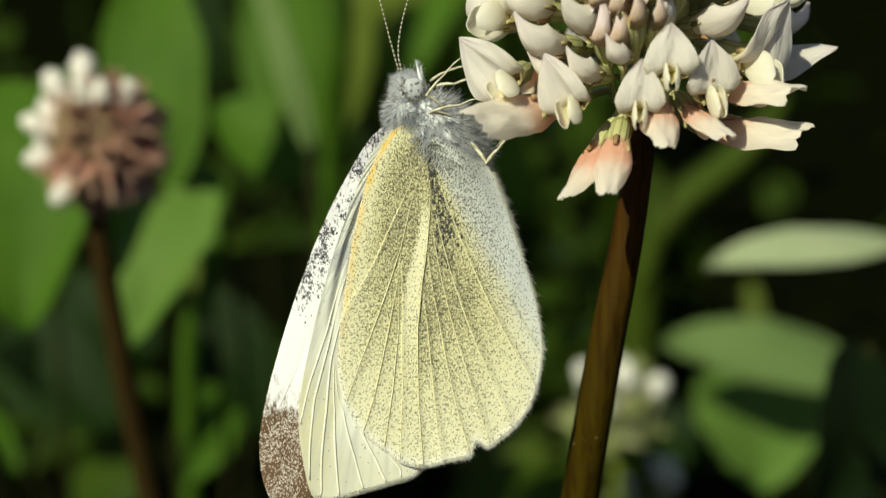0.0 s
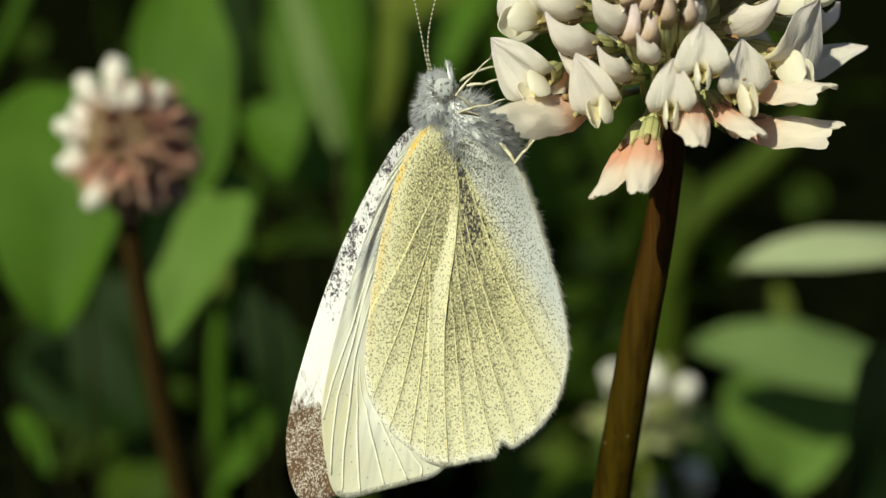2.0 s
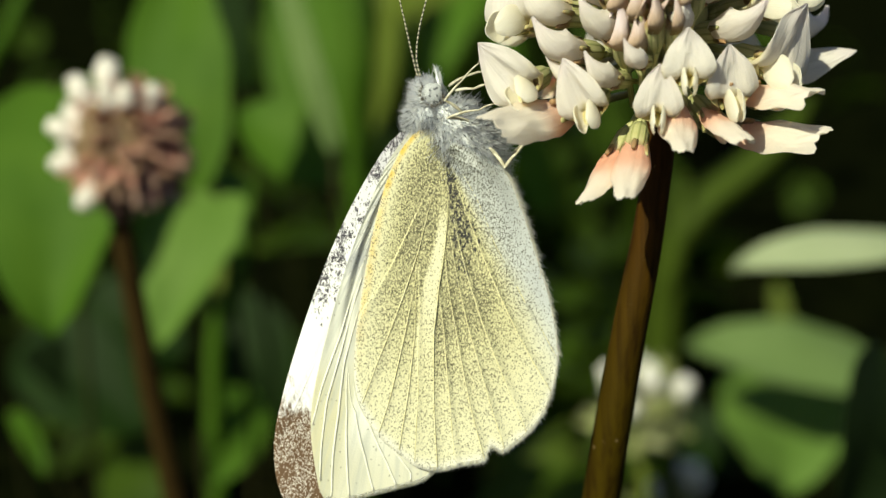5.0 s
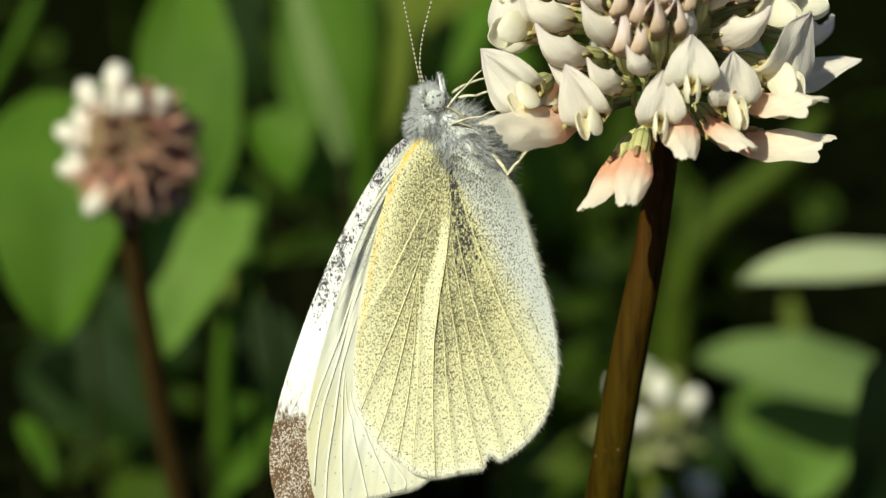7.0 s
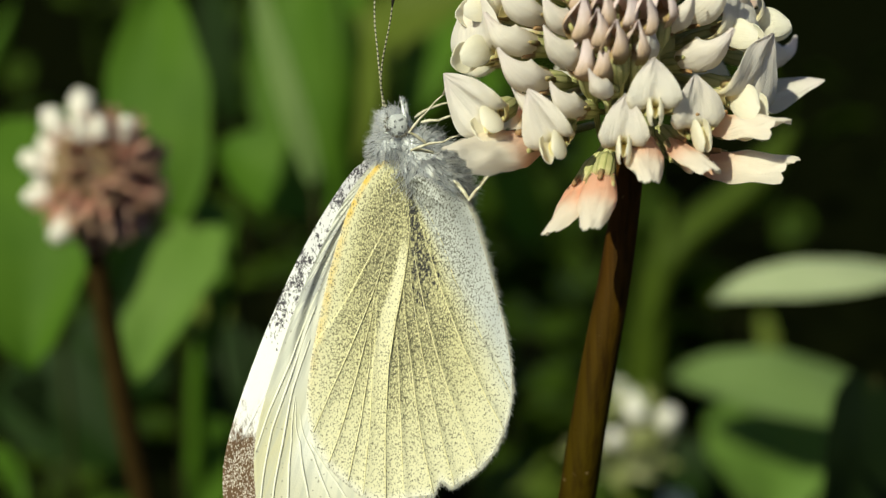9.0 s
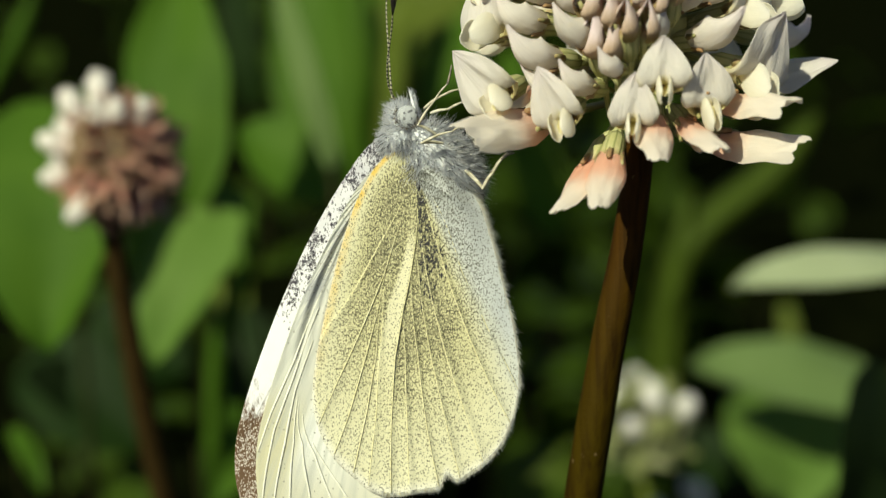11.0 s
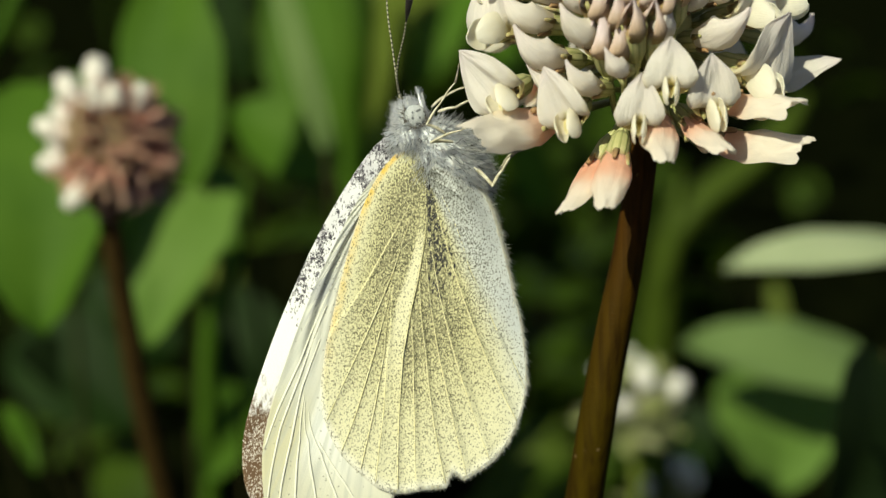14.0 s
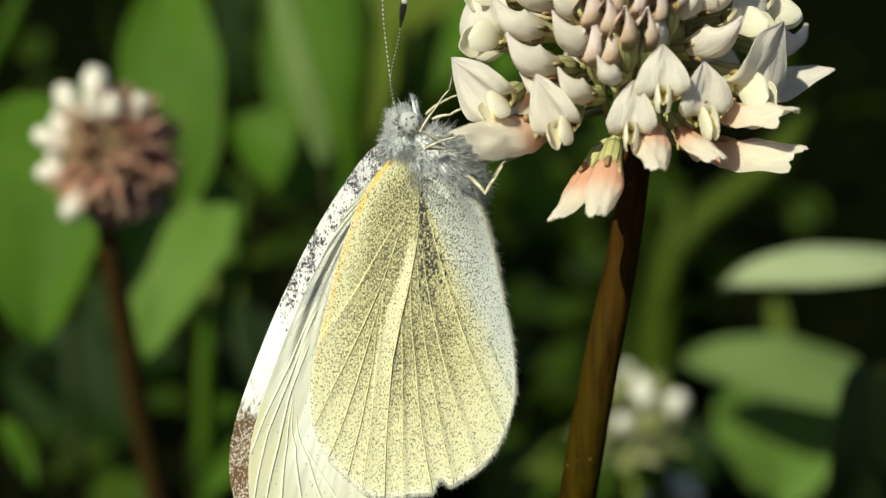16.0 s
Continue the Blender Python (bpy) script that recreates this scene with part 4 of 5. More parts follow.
def butterfly():
    pivot = np.array((0.04, 0.00, 7.42))
    t = thing("butterfly", pivot, "cabbage white butterfly with closed yellow wings clinging to the clover", "butterfly")

    def rel(p):
        return tuple(np.array(p) - pivot)

    def wrap_body(a, r, d):
        w = math.degrees(a)
        return 1.5 * max(0.0, min(1.0, (w - 22) / 40)) * math.exp(-((r - 0.45) / 0.4) ** 2) if -20 < w < 140 else 0.0

    hind = Wing([rel(p) for p in (
        (-1.25, 0.00, 7.31), (-2.29, 0.00, 6.39), (-3.47, 0.00, 4.10), (-4.43, 0.00, 0.78), (-5.13, 0.00, -2.73), (-5.68, 0.00, -6.24), (-5.80, 0.00, -8.82), (-5.32, 0.00, -10.85), (-4.28, 0.00, -12.62), (-3.10, 0.00, -13.69),
        (-1.81, 0.00, -14.65), (-0.33, 0.00, -14.95), (1.14, 0.00, -14.65), (2.51, 0.00, -14.43), (2.81, 0.00, -14.06), (2.95, 0.00, -13.51), (3.25, 0.00, -13.55), (3.76, 0.00, -13.88), (4.72, 0.00, -13.25), (5.76, 0.00, -12.37), (6.57, 0.00, -11.26), (7.31, 0.00, -9.19), (7.49, 0.00, -6.79),
        (7.01, 0.00, -3.84), (6.13, 0.00, -0.78), (5.20, 0.00, 2.25), (4.28, 0.00, 4.39), (2.88, 0.00, 5.76), (1.33, 0.00, 6.61), (0.04, 0.00, 7.20))],
        rel((0.30, 0.00, 5.76)), [
            [rel(p) for p in ((-0.51, 0.00, 4.07), (-2.16, 0.00, 0.77), (-3.44, 0.00, -1.80), (-5.09, 0.00, -4.18), (-5.57, 0.00, -5.28))],
            [rel(p) for p in ((-0.33, 0.00, 3.70), (-1.43, 0.00, -0.33), (-2.89, 0.00, -4.36), (-4.25, 0.00, -7.66), (-5.28, 0.00, -10.30))],
            [rel(p) for p in ((-1.43, 0.00, -0.33), (-1.80, 0.00, -2.89), (-2.53, 0.00, -6.19), (-3.44, 0.00, -9.86), (-4.36, 0.00, -12.61))],
            [rel(p) for p in ((-1.69, 0.00, -2.89), (-1.80, 0.00, -5.83), (-2.27, 0.00, -9.49), (-2.97, 0.00, -13.45))],
            [rel(p) for p in ((-1.47, 0.00, -1.43), (-1.50, 0.00, -4.36), (-1.65, 0.00, -9.49), (-1.94, 0.00, -13.89))],
            [rel(p) for p in ((0.48, 0.00, 3.70), (0.29, 0.00, 0.40), (-0.22, 0.00, -2.89), (-0.59, 0.00, -5.83), (-0.66, 0.00, -10.22), (-0.48, 0.00, -14.80))],
            [rel(p) for p in ((-0.22, 0.00, -2.89), (0.07, 0.00, -5.83), (0.37, 0.00, -10.22), (0.70, 0.00, -15.06))],
            [rel(p) for p in ((0.22, 0.00, -1.06), (0.88, 0.00, -5.83), (1.61, 0.00, -10.22), (2.71, 0.00, -14.55))],
            [rel(p) for p in ((0.59, 0.00, 0.40), (1.39, 0.00, -4.36), (2.71, 0.00, -9.49), (3.81, 0.00, -13.16))],
            [rel(p) for p in ((0.81, 0.00, 1.50), (2.05, 0.00, -3.63), (3.70, 0.00, -8.39), (5.42, 0.00, -12.61))],
            [rel(p) for p in ((1.03, 0.00, 3.70), (2.42, 0.00, -0.33), (4.25, 0.00, -4.73), (5.90, 0.00, -8.03), (7.11, 0.00, -10.04))],
            [rel(p) for p in ((1.39, 0.00, 4.43), (3.33, 0.00, 0.04), (5.17, 0.00, -3.63), (6.63, 0.00, -6.19), (7.37, 0.00, -7.66))]],
        -0.78, 0.165, -0.1, -1, 720, 56, wrap_body)
    h = hind.add("hindwing", HIND, t, "pale yellow hindwing underside dusted with dark scales", VEIN, 0.42, 0.038)
    hind.fringe(h, radians(-4), radians(75), 1300, 0.5)
    hind.fringe(h, radians(28), radians(110), 700, 0.8, 0.022)

    def fold_groove(a, r, d):
        w = math.degrees(a) - (-29 + (d - 7.3) * 1.1)
        along = max(0.0, 1 - ((d - 8.5) / 7.0) ** 2)
        return 0.55 * (-0.32 * math.exp(-(w / 0.7) ** 2) + 0.25 * math.exp(-((w + 2.2) / 1.3) ** 2) + 0.15 * math.exp(-((w - 2.0) / 1.0) ** 2) + 0.12 * math.sin(1.9 * w)) * along

    fore = Wing([rel(p) for p in (
        (-1.18, 0.00, 7.49), (-2.07, 0.00, 7.05), (-3.47, 0.00, 5.20), (-4.76, 0.00, 2.44), (-6.24, 0.00, -1.25), (-7.60, 0.00, -5.50), (-8.56, 0.00, -9.19), (-8.90, 0.00, -11.77), (-8.71, 0.00, -14.36), (-8.27, 0.00, -16.39), (-7.35, 0.00, -16.94),
        (-5.32, 0.00, -16.57), (-3.10, 0.00, -16.06), (-1.33, 0.00, -15.47), (0.22, 0.00, -13.25), (0.59, 0.00, -5.87), (0.59, 0.00, 1.51), (0.22, 0.00, 6.31))],
        rel((-1.18, 0.00, 7.20)), [
            [rel(p) for p in ((-5.30, 0.00, -1.43), (-6.77, 0.00, -5.85), (-8.06, 0.00, -9.16), (-8.79, 0.00, -11.74), (-8.87, 0.00, -14.31))],
            [rel(p) for p in ((-5.30, 0.00, -2.17), (-6.77, 0.00, -6.95), (-7.80, 0.00, -10.26), (-8.24, 0.00, -13.21), (-8.39, 0.00, -15.78))],
            [rel(p) for p in ((-5.59, 0.00, -4.38), (-6.59, 0.00, -7.69), (-7.06, 0.00, -11.00), (-7.51, 0.00, -13.94), (-7.62, 0.00, -16.15))],
            [rel(p) for p in ((-6.40, 0.00, -8.06), (-6.51, 0.00, -11.00), (-6.59, 0.00, -13.94), (-6.48, 0.00, -16.70))],
            [rel(p) for p in ((-6.33, 0.00, -8.43), (-5.96, 0.00, -11.00), (-5.41, 0.00, -13.94), (-4.86, 0.00, -16.34))],
            [rel(p) for p in ((-6.03, 0.00, -9.16), (-5.11, 0.00, -11.74), (-4.01, 0.00, -14.31), (-3.38, 0.00, -15.86))],
            [rel(p) for p in ((-5.30, 0.00, -11.00), (-3.46, 0.00, -13.58), (-2.43, 0.00, -15.05))]],
        -0.35, 0.10, 0.1, -1, 560, 44, fold_groove)
    f = fore.add("forewing", FORE_UNDER, t, "whitish forewing underside with pale yellow tip", VEIN_PALE, 0.35)
    fore.fringe(f, radians(-16), radians(0), 700, 0.4)

    far = Wing([rel(p) for p in (
        (-1.55, 0.00, 7.64), (-3.10, 0.00, 6.83), (-4.87, 0.00, 4.39), (-6.87, 0.00, 0.78), (-8.71, 0.00, -3.47), (-10.19, 0.00, -7.53), (-11.22, 0.00, -10.96), (-11.59, 0.00, -13.25), (-11.44, 0.00, -15.47), (-10.85, 0.00, -16.83), (-9.74, 0.00, -17.13),
        (-6.79, 0.00, -16.39), (-3.47, 0.00, -15.47), (-0.89, 0.00, -12.51), (0.22, 0.00, -2.18), (0.04, 0.00, 6.31))],
        rel((-1.25, 0.00, 7.35)), [rel(p) for p in ((-11.44, 0.00, -13.25), (-11.00, 0.00, -16.20), (-9.74, 0.00, -17.05), (-7.90, 0.00, -16.65), (-5.32, 0.00, -15.91))],
        0.35, -0.2, 0.1, -1, 360, 40)
    far.add("forewing", FORE_UPPER, t, "white forewing upperside with dark brown tip", FORE_UPPER, 0.6, 0.012)

    hind_far = Wing([rel(p) for p in (
        (-0.89, 0.00, 7.05), (-3.10, 0.00, 4.10), (-4.58, 0.00, -1.44), (-4.95, 0.00, -7.35), (-3.47, 0.00, -12.14), (-0.52, 0.00, -14.36), (2.25, 0.00, -13.47), (4.72, 0.00, -11.59), (5.94, 0.00, -8.82), (5.39, 0.00, -3.65), (3.69, 0.00, 2.55), (1.92, 0.00, 5.43), (0.59, 0.00, 6.53))],
        rel((0.30, 0.00, 5.76)), [rel(p) for p in ((-3.17, 0.00, -12.51), (-0.37, 0.00, -14.21), (2.44, 0.00, -13.25), (4.84, 0.00, -11.22))], 1.1, -0.2, -0.1, -1, 200, 20)
    hind_far.add("hindwing", HIND, t, "pale yellow hindwing on the far side", VEIN, 0.3)

    # head, thorax and abdomen
    thorax_c, head_c = np.array(rel((1.56, 0.60, 6.57))), np.array(rel((-0.81, 0.20, 9.43)))
    mesh_object("thorax", *ball(thorax_c, (2.1, 2.0, 3.2), -40, 22, 30, 0.08), SKIN, t)
    mesh_object("collar", *ball(rel((-1.00, 0.50, 8.12)), (1.25, 1.5, 1.25), 20, 14, 20, 0.1), SKIN, t)
    mesh_object("abdomen", *joined(tube([rel(p) for p in ((2.16, 1.00, 5.25), (2.90, 0.80, 1.52), (3.57, 0.70, -2.93), (3.72, 0.70, -6.28))], [1.5, 1.45, 1.1, 0.45], 16, 24)), SKIN, t)
    mesh_object("head", *ball(head_c, (1.0, 1.1, 1.25), -15, 16, 22, 0.08), SKIN, t)

    def fur(name, c, axes, turn, count, length, comb, width=0.03):
        m = np.array(Matrix.Rotation(radians(turn), 3, "Y"))
        roots, ways, sizes = [], [], []
        while len(roots) < count:
            d = rng.normal(size=3)
            d /= np.linalg.norm(d)
            if d[1] > 0.55:
                continue
            roots.append(np.array(c) + m @ (d * np.array(axes) * 0.97))
            ways.append(m @ (d / np.array(axes)) * np.mean(axes) + np.array(comb) + rng.normal(size=3) * 0.28)
            sizes.append(length * rng.uniform(0.5, 1.2))
        return mesh_object(name, *hairs(roots, ways, sizes, width), FUR, t)
    fur("fur", thorax_c, (2.1, 2.0, 3.2), -40, 6000, 0.85, (0.5, -0.1, -0.9), 0.022)
    fur("fur", thorax_c, (2.1, 2.0, 3.2), -40, 900, 1.35, (0.25, 0, -0.3), 0.018)
    fur("fur", np.array(rel((-1.00, 0.50, 8.12))), (1.25, 1.5, 1.25), 20, 2400, 0.7, (-0.25, 0, -0.8), 0.020)
    fur("fur", head_c, (1.0, 1.1, 1.25), -15, 260, 0.8, (-0.3, 0.1, 0.5), 0.018)
    fur("fur", head_c, (1.0, 1.1, 1.25), -15, 2600, 0.45, (-0.2, 0.1, 0.1), 0.020)
    eye = mesh_object("eye", *ball(rel((-0.48, -0.75, 9.64)), (0.72, 0.42, 0.72), 12, 16, 22), EYE, t, label="pale grey compound eye with dark spots")
    ring = [radians(q) for q in rng.uniform(150, 345, 70)]
    mesh_object("dark_hair", *hairs([np.array(rel((-0.48, -0.95, 9.62))) + np.array([0.74 * math.cos(q), 0.05 * rng.normal(), 0.74 * math.sin(q)]) for q in ring],
                                    [np.array([0.6 * math.cos(q) + 0.5 * rng.normal(), -0.5, 0.6 * math.sin(q) + 0.5 * rng.normal()]) for q in ring], rng.uniform(0.15, 0.4, 70), 0.03), LEG_DARK, t)
    mesh_object("palp", *tube([rel(p) for p in ((0.04, -0.40, 10.04), (-0.15, -0.40, 10.70), (-0.33, -0.30, 11.52))], [0.12, 0.1, 0.02], 7, 10), SKIN, t)
    mesh_object("palp", *tube([rel(p) for p in ((0.19, 0.50, 9.98), (0.07, 0.50, 10.72), (0.00, 0.50, 11.24))], [0.11, 0.09, 0.02], 7, 10), SKIN, t)

    tuft = [np.array(rel((0.00, -0.40, 10.11))) + (np.array(rel((-0.29, -0.30, 11.45))) - np.array(rel((0.00, -0.40, 10.11)))) * k for k in rng.uniform(0, 0.85, 90)]
    mesh_object("palp_hair", *hairs(tuft, [np.array([rng.normal() * 0.5, rng.normal() * 0.5, 1.0]) for _ in tuft], rng.uniform(0.25, 0.6, 90), 0.02), FUR, t)

    def jointed(pts, radii):
        pieces = []
        for k, (p, q) in enumerate(zip(pts, pts[1:])):
            a, b = radii[k], radii[min(k + 1, len(radii) - 1)]
            sway = np.array([0, 0, 0.05 * np.linalg.norm(q - p)])
            pieces.append(tube([p, p * 0.75 + q * 0.25 + sway * 0.6, p * 0.4 + q * 0.6 + sway, q], [a * 0.7, a, (a + b) / 2, b * 0.8], 8, 12))
            pieces.append(ball(q, (b * 0.9,) * 3, 0, 6, 8))
        return joined(*pieces)

    def leg(points, dark, radii=(0.15, 0.125, 0.085, 0.06)):
        pts = [np.array(rel(p)) for p in points]
        foot = mesh_object("leg", *jointed([p - pts[0] for p in pts], [0.78 * q for q in radii]), LEG, t, at=tuple(pts[0]))
        end = [tuple(np.array(rel(p)) - pts[0]) for p in dark]
        mesh_object("tarsus", *tube(end, [0.085, 0.07, 0.045], 6, 10), LEG_DARK, foot)
        return foot
    legs = [
        leg(((1.38, -1.80, 8.38), (0.32, -2.40, 9.06), (1.37, -2.60, 10.27), (2.49, -2.40, 11.44)), ((2.49, -2.40, 11.44), (2.74, -2.40, 12.09), (2.89, -2.40, 12.60))),
        leg(((0.59, 0.60, 10.24), (1.70, 0.40, 10.86), (3.11, 0.20, 11.20)), ((3.11, 0.20, 11.20), (3.73, 0.20, 11.35), (4.29, 0.20, 11.39)), (0.13, 0.1, 0.07)),
        leg(((1.03, 0.00, 9.89), (2.17, -0.40, 9.97), (3.44, -0.80, 10.30)), ((3.44, -0.80, 10.30), (4.36, -2.60, 10.48), (5.35, -3.60, 10.13)), (0.14, 0.11, 0.08)),
        leg(((1.85, -2.00, 7.79), (0.47, -2.80, 7.91), (2.47, -3.40, 8.37), (3.41, -4.20, 8.69)), ((3.41, -4.20, 8.69), (4.25, -5.20, 9.24), (4.80, -5.40, 10.45))),
        leg(((3.21, -1.20, 6.10), (4.18, -1.70, 4.80), (4.93, -2.00, 5.69), (5.57, -2.20, 6.44)), ((5.57, -2.20, 6.44), (5.99, -2.40, 6.68), (6.42, -2.50, 6.74)), (0.19, 0.17, 0.13, 0.09)),
        leg(((3.30, 1.80, 6.49), (4.43, 1.80, 5.22), (5.16, 1.40, 6.17), (5.79, 0.60, 6.79)), ((5.79, 0.60, 6.79), (6.14, 0.20, 6.99), (6.42, 0.00, 7.05)), (0.17, 0.15, 0.11, 0.08)),
    ]

    def antenna(base, points):
        b = np.array(rel(base))
        pts = [np.array(rel(p)) - b for p in points]
        stalk = mesh_object("antenna", *tube(pts, [0.07, 0.058, 0.05, 0.05], 6, 40), ANTENNA, t, at=tuple(b))
        e, w = pts[-1], (pts[-1] - pts[-2]) / np.linalg.norm(pts[-1] - pts[-2])
        mesh_object("club", *tube([e - w * 0.3, e + w * 0.4, e + w * 1.3, e + w * 1.7], [0.05, 0.16, 0.23, 0.12], 10), CLUB, stalk)
        mesh_object("club_tip", *ball(e + w * 1.68, (0.17, 0.17, 0.17), 0, 8, 10), FRINGE, stalk)
        return stalk
    one = antenna((-1.44, -0.20, 10.80), ((-1.44, -0.20, 10.80), (-1.77, -0.20, 12.27), (-2.21, -0.20, 14.41), (-2.58, -0.20, 16.25), (-2.80, -0.20, 18.16)))
    two = antenna((-1.25, -0.60, 10.75), ((-1.25, -0.60, 10.75), (-1.50, -0.60, 11.97), (-1.32, -0.60, 13.80), (-0.73, -0.60, 16.19), (-0.44, -0.60, 17.66)))
    return t, pivot, h, f, [o for o in t.children if o.name.startswith(("forewing", "hindwing"))], legs, one, two


def eye_material():
    g = Graph("compound_eye")
    tone = g.mix(g.noise(1.2), (0.34, 0.36, 0.37), (0.50, 0.52, 0.52))
    tone = g.mix(g.calc("MULTIPLY", g.specks(3.8, 0.45, 0.6), 0.85), tone, (0.07, 0.07, 0.08))
    return g.done(tone, 0.6, g.noise(9.0, 1.0), 0.3, spec=0.15)


def antenna_material():
    g = Graph("ringed_antenna")
    band = g.add("TexWave", g.coords(), 1.05, 0.6, bands_direction="Z")
    return g.done(g.mix(g.step(band, 0.3, 0.5), (0.04, 0.036, 0.025), (0.42, 0.40, 0.27)), 0.5)


EYE = eye_material()
ANTENNA = antenna_material()
CLUB = plain_material("antenna_club", (0.012, 0.012, 0.012), (0.035, 0.03, 0.028), 3.0, 0.35)

clover = clover_in_flower()
spent = spent_clover()
far_clover((35.02, 172.00, -30.05), 1.4, 3, "greenish clover head with white florets behind the stem")
far_clover((43.43, 205.00, -49.63), 1.1, 8, "white clover head low among the leaves")
BUTTERFLY, PIVOT, HINDWING, FOREWING, WINGS, LEGS, ANTENNA_ONE, ANTENNA_TWO = butterfly()

# ---- leaves and grass behind ----
FACE = (-0.2, -0.8, 0.6)
leaf("clover_leaf", (-37.34, 130.00, 43.19), (-34.60, 122.00, 7.15), 15.0, (-0.1, -0.9, 0.3), LEAF, "tall green leaf standing behind the spent clover", fold=0.2)
leaf("clover_leaf", (-50.39, 106.00, -11.26), (-51.90, 120.00, 22.68), 21.0, (-0.1, -0.9, 0.5), LEAF, "broad green clover leaf behind the spent head", point=0.8)
leaf("clover_leaf", (-37.59, 112.00, -13.46), (-30.34, 122.00, 7.15), 13.0, (-0.25, -0.9, 0.35), LEAF_SOFT, "green clover leaflet hanging to a point", point=0.65)
leaf("clover_leaf", (-44.35, 135.00, -2.41), (-29.50, 140.00, 10.41), 16.0, (-0.3, -0.8, 0.5), LEAF_MID, "green leaflet half hidden by the hanging one")
leaf("clover_leaf", (-32.10, 165.00, 22.02), (-15.13, 162.00, 10.70), 13.0, (0.1, -0.9, 0.3), LEAF, "shaded green leaf deep in the meadow")
leaf("pale_leaf", (41.46, 120.00, -3.35), (71.26, 130.00, -0.41), 8.0, (0.0, -0.6, 0.8), LEAF_SUN_PALE, "leaf seen nearly edge on, its colour paled for the sun on it", fold=0.15, arch=0.15)
leaf("clover_leaf", (45.82, 186.00, -18.19), (85.25, 194.00, -24.87), 14.5, (-0.1, -0.75, 0.65), LEAF_GREY, "grey-green clover leaf spread over another one", fold=0.1, arch=0.2)
leaf("clover_leaf", (68.13, 203.00, -48.25), (65.59, 214.00, -23.55), 26.0, (0.15, -0.8, 0.32), LEAF_SOFT, "drooping green clover leaf beneath another")
leaf("clover_leaf", (48.88, 85.00, -34.56), (55.78, 92.00, -13.60), 14.5, (0.3, -0.9, -0.4), LEAF_SHADOWED, "down-tilted clover leaf with shade put into its dark colour")
leaf("clover_leaf", (-36.30, 165.00, -40.03), (-32.11, 175.00, -25.05), 11.0, (0.4, -0.8, 0.2), LEAF, "low green leaf in half shade")
leaf("clover_leaf", (-76.21, 200.00, -20.95), (-63.47, 210.00, -28.15), 12.0, FACE, LEAF_SHADOWED, "low leaf among the stalks with shade in its dark colour")
leaf("clover_leaf", (-60.75, 150.00, -36.06), (-66.87, 155.00, -26.43), 3.6, (0.5, -0.8, 0.2), LEAF, "small green leaf tip among dark leaves")
leaf("grass_blade", (-22.55, 118.00, 44.10), (-13.99, 122.00, 12.26), 4.4, (-0.45, -0.85, 0.4), LEAF_GREY, "pale green grass blade leaning behind the butterfly", "grass blade", fold=0.12, arch=0.12)
blade("grass_blade", ((-29.30, 165.00, 10.36), (-32.67, 162.00, -7.29), (-36.30, 165.00, -24.17)), 3.4, LEAF, "yellow-green stalk among the leaves")
blade("grass_blade", ((68.85, 190.00, 25.56), (59.28, 188.00, 14.26), (45.82, 186.00, 3.11), (41.86, 190.00, -12.12)), 8.0, LEAF_OLIVE, "bent grass blade behind the clover stem", face=(-0.4, -0.9, 0.4))
blade("grass_blade", ((45.16, 185.00, 11.12), (43.31, 186.00, -3.92), (40.60, 192.00, -20.40)), 5.0, LEAF_OLIVE, "upright grass blade behind the clover stem")
blade("grass_blade", ((-74.11, 200.00, 50.63), (-78.32, 200.00, 40.11), (-86.01, 205.00, 28.99), (-103.11, 215.00, 2.32)), 3.2, LEAF, "slanting grass blade at the edge of the shade")
blade("grass_blade", ((-16.14, 220.00, 58.40), (-13.90, 220.00, 35.98), (-15.48, 230.00, 12.82)), 6.0, LEAF, "broad green grass blade standing far behind")
